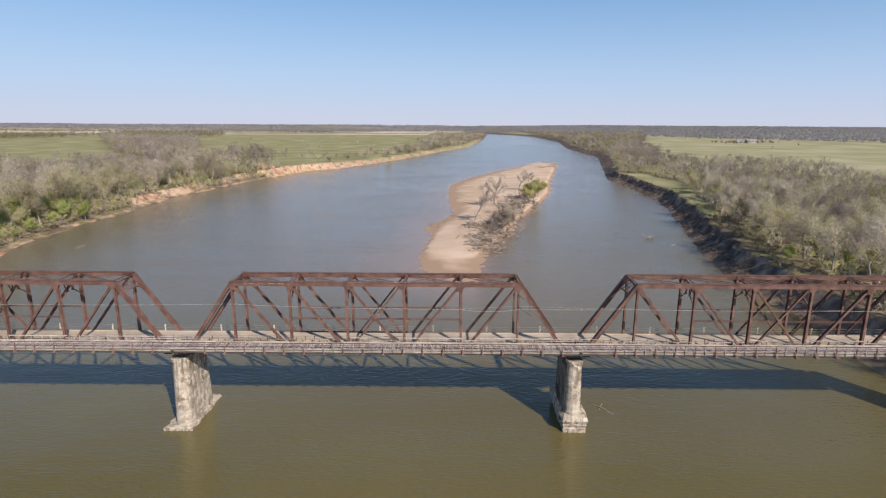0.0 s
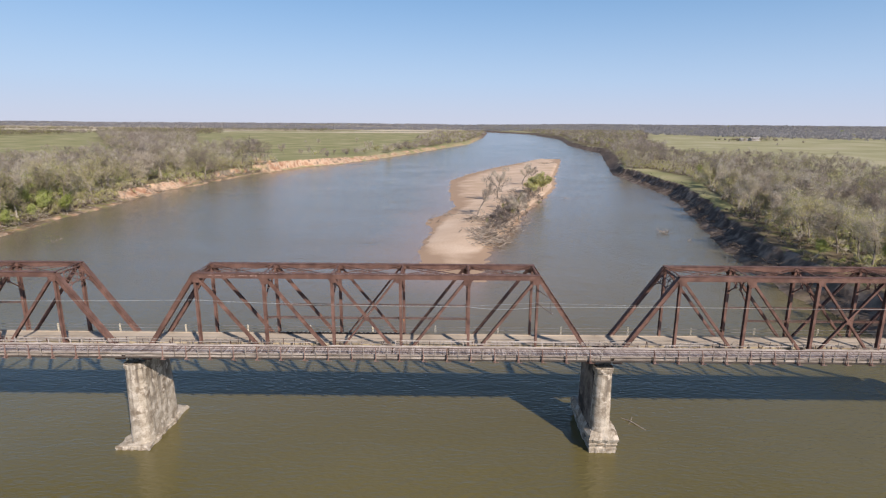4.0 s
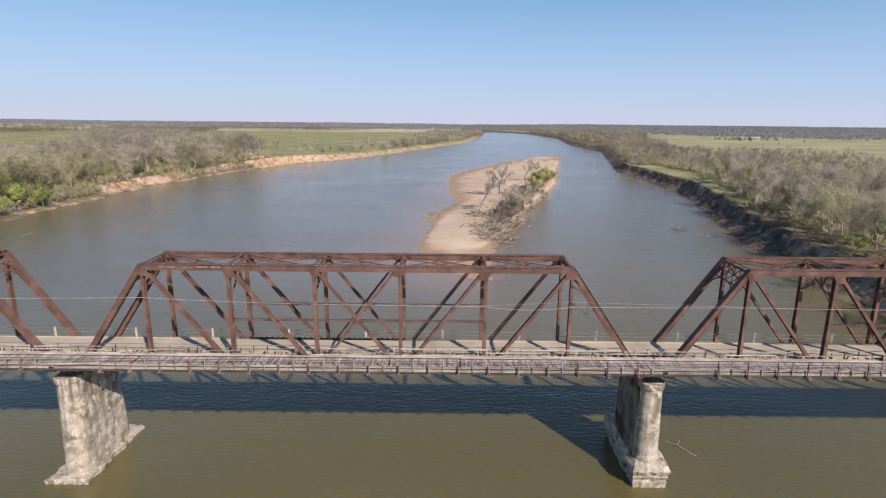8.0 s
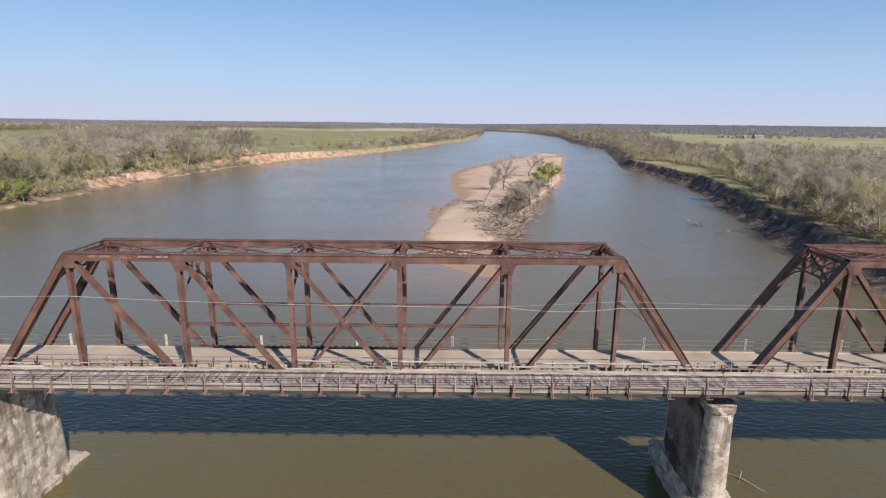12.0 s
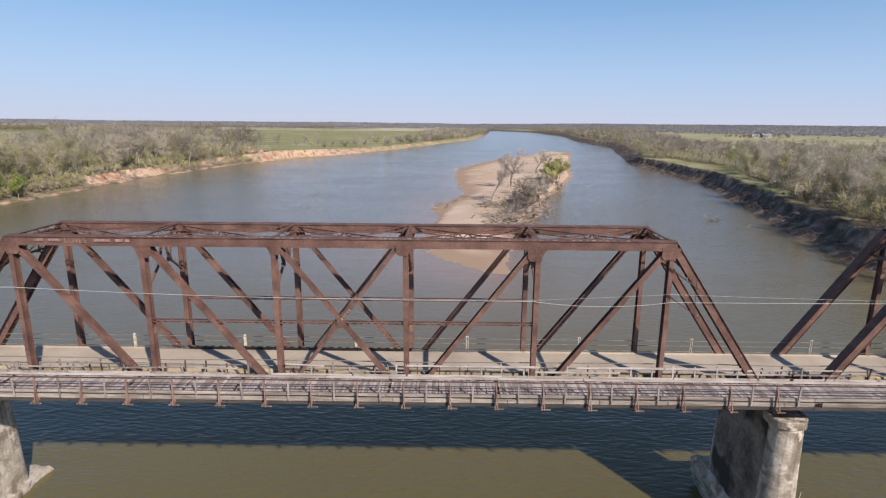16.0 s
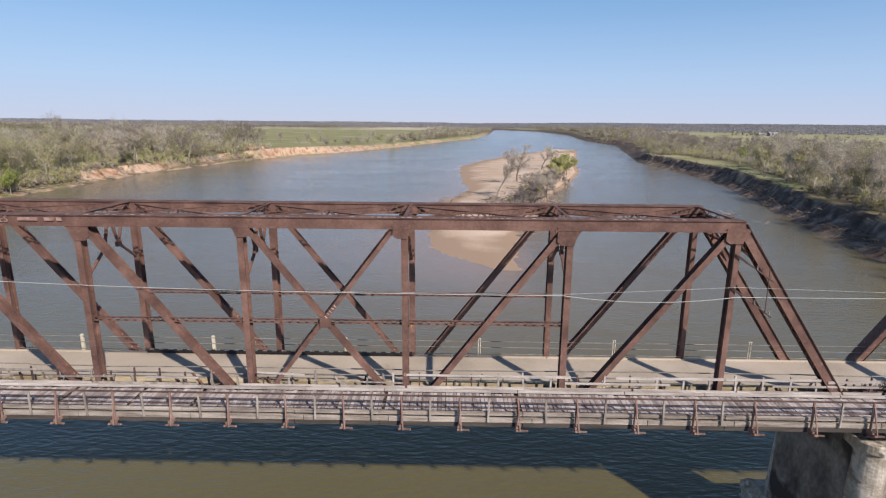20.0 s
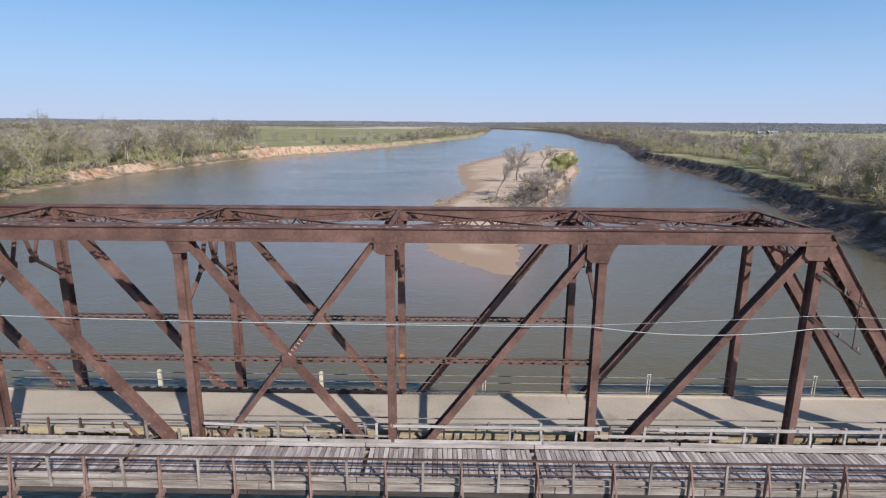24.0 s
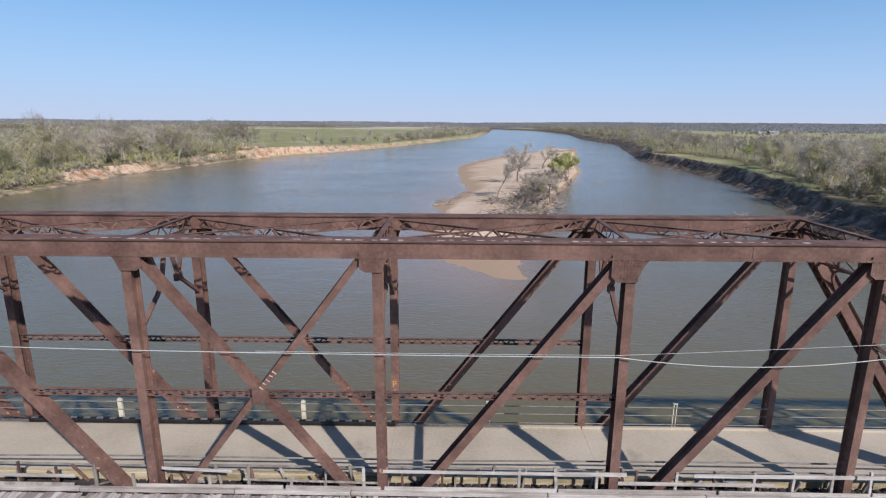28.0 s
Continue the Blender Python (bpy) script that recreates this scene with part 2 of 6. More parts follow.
def streaked(m):
    """Dark run-off streaks down the concrete from the bearings, widened as painted shade."""
    n, l = m.node_tree.nodes, m.node_tree.links
    b = n["Principled BSDF"]
    plain = b.inputs["Base Color"].links[0].from_socket
    geo, sep, high, mp, runs, edge, both, mx = n.new("ShaderNodeNewGeometry"), n.new("ShaderNodeSeparateXYZ"), n.new("ShaderNodeMapRange"), n.new("ShaderNodeMapping"), n.new("ShaderNodeTexNoise"), n.new("ShaderNodeMapRange"), n.new("ShaderNodeMath"), n.new("ShaderNodeMixRGB")
    mp.inputs["Scale"].default_value = (2.6, 2.6, 0.16)
    l.new(geo.outputs["Position"], sep.inputs[0]), l.new(sep.outputs[2], high.inputs[0]), l.new(geo.outputs["Position"], mp.inputs[0]), l.new(mp.outputs[0], runs.inputs["Vector"])
    high.inputs[1].default_value, high.inputs[2].default_value, high.inputs[3].default_value, high.inputs[4].default_value = 2.0, 11.5, 0.15, 0.85
    runs.inputs["Scale"].default_value, runs.inputs["Detail"].default_value = 1.0, 6
    l.new(runs.outputs[0], edge.inputs[0])
    edge.inputs[1].default_value, edge.inputs[2].default_value = 0.44, 0.62
    both.operation = "MULTIPLY"
    l.new(high.outputs[0], both.inputs[0]), l.new(edge.outputs[0], both.inputs[1])
    l.new(both.outputs[0], mx.inputs[0]), l.new(plain, mx.inputs[1]), l.new(mx.outputs[0], b.inputs["Base Color"])
    mx.inputs[2].default_value = (0.1, 0.082, 0.07, 1)
    skin, worn, pale = n.new("ShaderNodeTexNoise"), n.new("ShaderNodeMapRange"), n.new("ShaderNodeMixRGB")
    skin.inputs["Scale"].default_value, skin.inputs["Detail"].default_value = 1.3, 9
    l.new(geo.outputs["Position"], skin.inputs["Vector"]), l.new(skin.outputs[0], worn.inputs[0])
    worn.inputs[1].default_value, worn.inputs[2].default_value = 0.57, 0.66
    l.new(worn.outputs[0], pale.inputs[0]), l.new(mx.outputs[0], pale.inputs[1]), l.new(pale.outputs[0], b.inputs["Base Color"])
    pale.inputs[2].default_value = (0.58, 0.53, 0.46, 1)


streaked(CONCRETE)


def water_mat():
    m = bpy.data.materials.new("murky_river_water")
    m.use_nodes = True
    n, l = m.node_tree.nodes, m.node_tree.links
    b = n["Principled BSDF"]
    b.inputs["Roughness"].default_value, b.inputs["IOR"].default_value = 0.13, 1.62
    geo = n.new("ShaderNodeNewGeometry")
    big, ramp = n.new("ShaderNodeTexNoise"), n.new("ShaderNodeValToRGB")
    big.inputs["Scale"].default_value, big.inputs["Detail"].default_value = 0.012, 4
    l.new(geo.outputs["Position"], big.inputs["Vector"])
    e = ramp.color_ramp.elements
    e[0].position, e[0].color = 0.35, (0.115, 0.1, 0.035, 1)
    e[1].position, e[1].color = 0.7, (0.15, 0.131, 0.056, 1)
    l.new(big.outputs[0], ramp.inputs[0])
    bed, tint = n.new("ShaderNodeAttribute"), n.new("ShaderNodeMixRGB")
    bed.attribute_name = "bed"
    # greyer upstream base colour stands in for reflected sky
    deep, grey = n.new("ShaderNodeAttribute"), n.new("ShaderNodeMixRGB")
    deep.attribute_name = "channel"
    grey.inputs[2].default_value = (0.15, 0.14, 0.11, 1)
    l.new(deep.outputs["Fac"], grey.inputs[0]), l.new(ramp.outputs[0], grey.inputs[1])
    l.new(bed.outputs["Fac"], tint.inputs[0]), l.new(grey.outputs[0], tint.inputs[1]), l.new(tint.outputs[0], b.inputs["Base Color"])
    tint.inputs[2].default_value = (0.36, 0.235, 0.165, 1)
    mp = n.new("ShaderNodeMapping")
    mp.inputs["Scale"].default_value, mp.inputs["Rotation"].default_value = (0.5, 1.2, 1), (0, 0, 0.5)
    l.new(geo.outputs["Position"], mp.inputs[0])
    w1, w2, add = n.new("ShaderNodeTexNoise"), n.new("ShaderNodeTexNoise"), n.new("ShaderNodeMath")
    w1.inputs["Scale"].default_value, w1.inputs["Detail"].default_value = 1.7, 3
    w2.inputs["Scale"].default_value, w2.inputs["Detail"].default_value = 0.16, 3
    l.new(mp.outputs[0], w1.inputs["Vector"]), l.new(mp.outputs[0], w2.inputs["Vector"])
    add.operation = "MULTIPLY_ADD"
    l.new(w2.outputs[0], add.inputs[0]), l.new(w1.outputs[0], add.inputs[2])
    add.inputs[1].default_value = 1.6
    bp = n.new("ShaderNodeBump")
    bp.inputs["Distance"].default_value = 0.2
    l.new(add.outputs[0], bp.inputs["Height"]), l.new(bp.outputs[0], b.inputs["Normal"])
    # gusts roughen the surface in long streaks, slicks lie between
    gm, gust, calm, rough = n.new("ShaderNodeMapping"), n.new("ShaderNodeTexNoise"), n.new("ShaderNodeMapRange"), n.new("ShaderNodeMapRange")
    gm.inputs["Scale"].default_value, gm.inputs["Rotation"].default_value = (0.014, 0.045, 1), (0, 0, -0.25)
    gust.inputs["Scale"].default_value, gust.inputs["Detail"].default_value = 1.0, 7
    l.new(geo.outputs["Position"], gm.inputs[0]), l.new(gm.outputs[0], gust.inputs["Vector"])
    for node, low, high in ((calm, 0.46, 0.68), (rough, 0.11, 0.155)):
        node.inputs[1].default_value, node.inputs[2].default_value, node.inputs[3].default_value, node.inputs[4].default_value = 0.36, 0.62, low, high
        l.new(gust.outputs[0], node.inputs[0])
    l.new(calm.outputs[0], bp.inputs["Strength"]), l.new(rough.outputs[0], b.inputs["Roughness"])
    return m


def ground_mat():
    """Grass on the flats, leaf litter and bare soil in patches, red and buff earth wherever the ground is steep, sand by the water."""
    m = bpy.data.materials.new("river_bottom_land")
    m.use_nodes = True
    n, l = m.node_tree.nodes, m.node_tree.links
    b = n["Principled BSDF"]
    b.inputs["Roughness"].default_value, b.inputs["Specular IOR Level"].default_value = 0.95, 0.1
    geo, sep, sepn = n.new("ShaderNodeNewGeometry"), n.new("ShaderNodeSeparateXYZ"), n.new("ShaderNodeSeparateXYZ")
    l.new(geo.outputs["Position"], sep.inputs[0]), l.new(geo.outputs["True Normal"], sepn.inputs[0])

    def noise_ramp(scale, detail, stops):
        t, r = n.new("ShaderNodeTexNoise"), n.new("ShaderNodeValToRGB")
        t.inputs["Scale"].default_value, t.inputs["Detail"].default_value = scale, detail
        l.new(geo.outputs["Position"], t.inputs["Vector"]), l.new(t.outputs[0], r.inputs[0])
        els = r.color_ramp.elements
        els[0].position, els[0].color = stops[0][0], (*stops[0][1], 1)
        els[1].position, els[1].color = stops[-1][0], (*stops[-1][1], 1)
        for p, c in stops[1:-1]:
            els.new(p).color = (*c, 1)
        return r.outputs[0]

    def ranged(sock, a, z):
        r = n.new("ShaderNodeMapRange")
        r.inputs[1].default_value, r.inputs[2].default_value = a, z
        l.new(sock, r.inputs[0])
        return r.outputs[0]

    def mixed(f, a, c):
        x = n.new("ShaderNodeMixRGB")
        l.new(f, x.inputs[0]), l.new(a, x.inputs[1]), l.new(c, x.inputs[2])
        return x.outputs[0]

    green = noise_ramp(0.02, 8, [(0.3, (0.21, 0.225, 0.105)), (0.5, (0.29, 0.29, 0.15)), (0.7, (0.4, 0.365, 0.235))])
    dry = noise_ramp(0.012, 8, [(0.3, (0.27, 0.28, 0.15)), (0.5, (0.36, 0.35, 0.21)), (0.7, (0.45, 0.415, 0.29))])
    earth = noise_ramp(0.16, 8, [(0.3, (0.3, 0.155, 0.095)), (0.42, (0.46, 0.29, 0.195)), (0.52, (0.6, 0.44, 0.32)), (0.6, (0.43, 0.32, 0.235)), (0.7, (0.19, 0.14, 0.105))])
    loam = noise_ramp(0.25, 8, [(0.32, (0.07, 0.054, 0.046)), (0.5, (0.15, 0.118, 0.098)), (0.66, (0.33, 0.265, 0.215))])
    east = ranged(sep.outputs[0], 60, 110)
    meadow = n.new("ShaderNodeMath")
    meadow.operation = "MULTIPLY"
    l.new(east, meadow.inputs[0]), l.new(ranged(sep.outputs[1], 350, 410), meadow.inputs[1])
    litter = noise_ramp(0.15, 8, [(0.35, (0.1, 0.08, 0.055)), (0.5, (0.2, 0.165, 0.115)), (0.6, (0.2, 0.2, 0.08)), (0.72, (0.3, 0.25, 0.18))])
    open_land = n.new("ShaderNodeAttribute")
    open_land.attribute_name = "field"
    strip, away = n.new("ShaderNodeTexNoise"), n.new("ShaderNodeVectorMath")
    away.operation = "MULTIPLY"
    away.inputs[1].default_value = (0.35, 1.6, 1.0)
    strip.inputs["Scale"].default_value, strip.inputs["Detail"].default_value = 0.0022, 3
    l.new(geo.outputs["Position"], away.inputs[0]), l.new(away.outputs[0], strip.inputs["Vector"])
    tilled, stubble = n.new("ShaderNodeMath"), noise_ramp(0.01, 6, [(0.3, (0.5, 0.44, 0.33)), (0.7, (0.62, 0.57, 0.46))])
    tilled.operation = "MULTIPLY"
    l.new(ranged(sep.outputs[1], 2020, 2120), tilled.inputs[0]), l.new(ranged(strip.outputs[0], 0.4, 0.43), tilled.inputs[1])
    green = mixed(tilled.outputs[0], green, stubble)
    grass = mixed(open_land.outputs["Fac"], litter, mixed(meadow.outputs[0], green, dry))
    soil = mixed(east, earth, loam)
    steep = ranged(sepn.outputs[2], 0.95, 0.86)
    low = ranged(sep.outputs[2], 0.95, 0.4)
    patch, broken = n.new("ShaderNodeTexNoise"), n.new("ShaderNodeMath")
    patch.inputs["Scale"].default_value, patch.inputs["Detail"].default_value = 0.035, 5
    l.new(geo.outputs["Position"], patch.inputs["Vector"])
    bare = ranged(patch.outputs[0], 0.44, 0.54)
    anywhere, cutting = n.new("ShaderNodeMath"), n.new("ShaderNodeMath")
    cutting.operation = "MULTIPLY"
    anywhere.operation = "MAXIMUM"
    l.new(bare, anywhere.inputs[0]), l.new(ranged(sep.outputs[1], 395, 415), cutting.inputs[0]), l.new(ranged(sep.outputs[1], 720, 560), cutting.inputs[1]), l.new(cutting.outputs[0], anywhere.inputs[1])
    slump, seen = n.new("ShaderNodeMath"), n.new("ShaderNodeMath")
    slump.operation, seen.operation = "MULTIPLY", "MAXIMUM"
    l.new(ranged(sep.outputs[1], 215, 228), slump.inputs[0]), l.new(ranged(sep.outputs[1], 330, 285), slump.inputs[1])
    l.new(anywhere.outputs[0], seen.inputs[0]), l.new(slump.outputs[0], seen.inputs[1])
    anywhere = seen
    eastern = n.new("ShaderNodeMath")
    eastern.operation = "MAXIMUM"
    l.new(anywhere.outputs[0], eastern.inputs[0]), l.new(east, eastern.inputs[1])
    broken.operation = "MULTIPLY"
    l.new(steep, broken.inputs[0]), l.new(eastern.outputs[0], broken.inputs[1])
    beach, rough = n.new("ShaderNodeMath"), n.new("ShaderNodeTexNoise")
    rough.inputs["Scale"].default_value, rough.inputs["Detail"].default_value = 0.11, 7
    l.new(geo.outputs["Position"], rough.inputs["Vector"])
    beach.operation = "MULTIPLY"
    l.new(low, beach.inputs[0]), l.new(ranged(rough.outputs[0], 0.45, 0.58), beach.inputs[1])
    # the eastern foreshore is slumped loam right up to the lip
    shelf, shore = n.new("ShaderNodeMath"), n.new("ShaderNodeMath")
    shelf.operation, shore.operation = "MULTIPLY", "MAXIMUM"
    l.new(east, shelf.inputs[0]), l.new(ranged(sep.outputs[2], 5.2, 4.2), shelf.inputs[1])
    l.new(shelf.outputs[0], shore.inputs[0]), l.new(beach.outputs[0], shore.inputs[1])
    both = n.new("ShaderNodeMath")
    both.operation = "MAXIMUM"
    l.new(broken.outputs[0], both.inputs[0]), l.new(shore.outputs[0], both.inputs[1])
    l.new(mixed(both.outputs[0], grass, soil), b.inputs["Base Color"])
    t, bp = n.new("ShaderNodeTexNoise"), n.new("ShaderNodeBump")
    t.inputs["Scale"].default_value, t.inputs["Detail"].default_value = 1.2, 6
    bp.inputs["Strength"].default_value, bp.inputs["Distance"].default_value = 0.6, 0.4
    l.new(geo.outputs["Position"], t.inputs["Vector"])
    l.new(t.outputs[0], bp.inputs["Height"]), l.new(bp.outputs[0], b.inputs["Normal"])
    return m


def sand_mat():
    """Dry pale sand with ripples, brown where the river has just left it wet."""
    m = mat("pale_river_sand", ((0.48, 0.35, 0.245), (0.6, 0.46, 0.345), (0.7, 0.57, 0.455)), 0.05, 0.95, 0.4, 30)
    n, l = m.node_tree.nodes, m.node_tree.links
    b = n["Principled BSDF"]
    dry = b.inputs["Base Color"].links[0].from_socket
    geo, sep, wav, add, rng_, mx = n.new("ShaderNodeNewGeometry"), n.new("ShaderNodeSeparateXYZ"), n.new("ShaderNodeTexNoise"), n.new("ShaderNodeMath"), n.new("ShaderNodeMapRange"), n.new("ShaderNodeMixRGB")
    l.new(geo.outputs["Position"], sep.inputs[0]), l.new(geo.outputs["Position"], wav.inputs["Vector"])
    wav.inputs["Scale"].default_value, wav.inputs["Detail"].default_value = 0.08, 5
    add.operation = "MULTIPLY_ADD"
    l.new(wav.outputs[0], add.inputs[0]), l.new(sep.outputs[2], add.inputs[2])
    add.inputs[1].default_value = -0.8
    rng_.inputs[1].default_value, rng_.inputs[2].default_value = 0.2, -0.1
    l.new(add.outputs[0], rng_.inputs[0]), l.new(rng_.outputs[0], mx.inputs[0]), l.new(dry, mx.inputs[1])
    mx.inputs[2].default_value = (0.4, 0.285, 0.2, 1)
    l.new(mx.outputs[0], b.inputs["Base Color"])
    return m


WATER, GROUND, SAND = water_mat(), ground_mat(), sand_mat()


# ---- mesh tools ----
class Mesh:
    """Collects vertices and faces of one part."""

    def __init__(self):
        self.v, self.f = [], []

    def box(self, c, s, turn=None):
        k = len(self.v)
        for dx, dy, dz in ((-1, -1, -1), (1, -1, -1), (1, 1, -1), (-1, 1, -1), (-1, -1, 1), (1, -1, 1), (1, 1, 1), (-1, 1, 1)):
            p = Vector((dx * s[0] / 2, dy * s[1] / 2, dz * s[2] / 2))
            self.v.append(tuple(Vector(c) + (turn @ p if turn else p)))
        for q in ((3, 2, 1, 0), (4, 5, 6, 7), (0, 1, 5, 4), (1, 2, 6, 5), (2, 3, 7, 6), (3, 0, 4, 7)):
            self.f.append(tuple(k + i for i in q))
        return self

    def sweep(self, prof, p0, p1, up=(0, 1, 0)):
        """A closed outline (u, v) drawn from p0 to p1; v runs along up, u across."""
        p0, p1 = Vector(p0), Vector(p1)
        d = (p1 - p0).normalized()
        up = Vector(up)
        up = (up - d * up.dot(d)).normalized()
        side = d.cross(up)
        k, m = len(self.v), len(prof)
        for p in (p0, p1):
            for u, w in prof:
                self.v.append(tuple(p + side * u + up * w))
        for i in range(m):
            j = (i + 1) % m
            self.f.append((k + i, k + j, k + m + j, k + m + i))
        self.f.append(tuple(k + i for i in reversed(range(m))))
        self.f.append(tuple(k + m + i for i in range(m)))
        return self

    def bar(self, p0, p1, w, h, up=(0, 1, 0)):
        """A bar w wide across and h along up, with broken edges."""
        c = min(w, h) * 0.12
        a, b = w / 2, h / 2
        return self.sweep([(-a + c, -b), (a - c, -b), (a, -b + c), (a, b - c), (a - c, b), (-a + c, b), (-a, b - c), (-a, -b + c)], p0, p1, up)

    def tube(self, p0, p1, r, n=8):
        up = (0, 0, 1) if abs((Vector(p1) - Vector(p0)).normalized().z) < 0.9 else (0, 1, 0)
        return self.sweep([(r * math.cos(a * 2 * math.pi / n), r * math.sin(a * 2 * math.pi / n)) for a in range(n)], p0, p1, up)

    def channel(self, p0, p1, w, depth, t=0.03, up=(0, 1, 0), flip=1):
        """A rolled channel: the web w wide, the flanges turned along up (flip 1) or against it."""
        a = w / 2
        prof = [(-a, 0), (a, 0), (a, depth), (a - t, depth), (a - t, t), (-a + t, t), (-a + t, depth), (-a, depth)]
        return self.sweep([(u, q * flip) for u, q in prof], p0, p1, up)

    def lace(self, p0, p1, w, step, t=0.05, thick=0.015, up=(0, 1, 0)):
        """Flat bars in a zigzag between the two edges of a strip w wide."""
        p0, p1 = Vector(p0), Vector(p1)
        d = p1 - p0
        ln = d.length
        d.normalize()
        upv = Vector(up)
        upv = (upv - d * upv.dot(d)).normalized()
        side = d.cross(upv)
        n = max(2, round(ln / step))
        for i in range(n):
            s = 1 if i % 2 else -1
            self.bar(p0 + d * (ln * i / n) + side * s * w / 2, p0 + d * (ln * (i + 1) / n) - side * s * w / 2, t, thick, upv)
        return self

    def data(self, name, *mats, smooth=False):
        me = bpy.data.meshes.new(name)
        me.from_pydata(self.v, [], self.f)
        for m in mats:
            me.materials.append(m)
        if smooth:
            me.shade_smooth()
        me.update()
        return me


def part(name, mesh, material, parent, label=""):
    ob = new(name, mesh.data(name, material) if isinstance(mesh, Mesh) else mesh)
    ob.parent = parent
    if label:
        ob["label"] = label
    return ob


def empty(name, label, category, group="", kind=""):
    return tagged(new(name), label, category, group, kind)


# ---- land and water ----
LEFT_BANK = [(-700, -60), (-400, -110), (-100, -135), (0, -143), (60, -147), (110, -151), (136, -158), (171, -162), (228, -163), (267, -168), (294, -163), (332, -159), (361, -156), (415, -141), (463, -132), (506, -107), (575, -80), (685, -48), (878, 0), (1070, 52), (1552, 110), (2250, 171), (2360, 120), (2450, -300), (2500, -2600)]
RIGHT_BANK = [(-700, 20), (-400, 55), (-100, 84), (0, 95), (26, 97), (93, 101), (104, 104), (131, 110), (168, 120), (214, 133), (270, 144), (341, 148), (407, 152), (521, 180), (730, 231), (1008, 244), (1422, 309), (2104, 332), (2563, 225), (2750, -200), (2800, -2600)]
RIVER = np.array([(x, y) for y, x in LEFT_BANK] + [(x, y) for y, x in reversed(RIGHT_BANK)], float)
BAR_WEST = [(16, 78), (8, 88), (3, 96), (1, 112), (3, 128), (4, 150), (2, 176), (10, 192), (15, 220), (12, 250), (11, 280), (13, 347), (29, 402), (60, 479), (100, 557), (127, 606), (147, 607)]
BAR_EAST = [(128, 518), (95, 372), (81, 297), (57, 221), (47, 193), (39, 161), (32, 139), (25, 119), (22, 97), (20, 78)]
SANDBAR = np.array(BAR_WEST + BAR_EAST, float)


def inside_distance(px, py, poly):
    """Signed distance of points to a closed outline, positive inside."""
    best, odd = np.full(px.shape, 1e9), np.zeros(px.shape, bool)
    for (x0, y0), (x1, y1) in zip(poly, np.roll(poly, -1, 0)):
        dx, dy = x1 - x0, y1 - y0
        t = np.clip(((px - x0) * dx + (py - y0) * dy) / (dx * dx + dy * dy), 0, 1)
        best = np.minimum(best, np.hypot(px - x0 - t * dx, py - y0 - t * dy))
        if dy:
            odd ^= ((y0 > py) != (y1 > py)) & (px < x0 + dx * (py - y0) / dy)
    return np.where(odd, best, -best)


def wobble(x, y, size, seed=0.0):
    """Smooth uneven field of about -1 to 1."""
    a = np.sin(x / size + 1.3 * np.sin(y / size * 0.7 + seed) + seed) * np.cos(y / size * 1.1 + 0.9 * np.sin(x / size * 0.6 + 2 * seed))
    return 0.6 * a + 0.4 * np.sin(x / size * 2.3 + seed * 3 + np.cos(y / size * 1.9)) * np.sin(y / size * 2.7 + seed)


def ramp(v, a, b):
    t = np.clip((v - a) / (b - a), 0, 1)
    return t * t * (3 - 2 * t)


def land(x, y):
    d = -inside_distance(x, y, RIVER) + 2.0 * wobble(x, y, 9, 0.5) + 0.8 * wobble(x, y, 3, 1.5)
    west = x < (np.interp(y, [p[0] for p in LEFT_BANK[:-3]], [p[1] for p in LEFT_BANK[:-3]]) + np.interp(y, [p[0] for p in RIGHT_BANK[:-3]], [p[1] for p in RIGHT_BANK[:-3]])) / 2
    cut = west * ramp(y, 395, 412)
    slump = ramp(y, 222, 236) * (1 - ramp(y, 300, 335))
    soft = (1.1 + 0.5 * wobble(x, y, 6, 4.0)) * ramp(d, -1, 5) + (3.4 + 1.2 * ramp(y, 215, 260) + 0.8 * wobble(x, y, 60, 2.0)) * ramp(d, 4 + 2.4 * wobble(x, y, 22, 8.0) - 1.5 * slump, 15 - 7.5 * slump + 2 * wobble(x, y, 13, 5.0))
    sheer = 0.6 * ramp(d, -1, 3) + (np.interp(y, [400, 440, 520, 600, 900], [7.4, 6.6, 5.2, 3.6, 3.2]) + 0.5 * wobble(x, y, 50, 9.0)) * ramp(d, 2.2 + 1.3 * wobble(x, y, 14, 3.0), 5.4 + 1.3 * wobble(x, y, 14, 3.0))
    right = 1.9 * ramp(d, -1, 5) + (4.6 + 0.6 * wobble(x, y, 40, 4.0)) * ramp(d, 4.5, 9 + 2 * wobble(x, y, 14, 6))
    h = np.where(west, soft * (1 - cut) + sheer * cut, right)
    h = np.where(d < 0, -1.6 * ramp(-d, 0, 5), h) + 0.25 * wobble(x, y, 7, 3.0) * ramp(d, 1, 8)
    return h + 30 * ramp(np.hypot(x, y), 2600, 4700) * (0.8 + 0.2 * wobble(x, y, 600, 1.0))


def sheet(name, xs, ys, height, material):
    gx, gy = np.meshgrid(xs, ys)
    gz = height(gx, gy)
    nx, ny = len(xs), len(ys)
    i = np.arange(nx * ny).reshape(ny, nx)
    faces = np.stack([i[:-1, :-1], i[:-1, 1:], i[1:, 1:], i[1:, :-1]], -1).reshape(-1, 4)
    me = bpy.data.meshes.new(name)
    me.from_pydata(np.stack([gx, gy, gz], -1).reshape(-1, 3).tolist(), [], faces.tolist())
    me.materials.append(material)
    me.shade_smooth()
    return new(name, me)


def steps(*runs):
    out = [runs[0][0]]
    for a, b, s in runs:
        out += list(np.linspace(a, b, max(2, round((b - a) / s) + 1))[1:])
    return np.array(out)


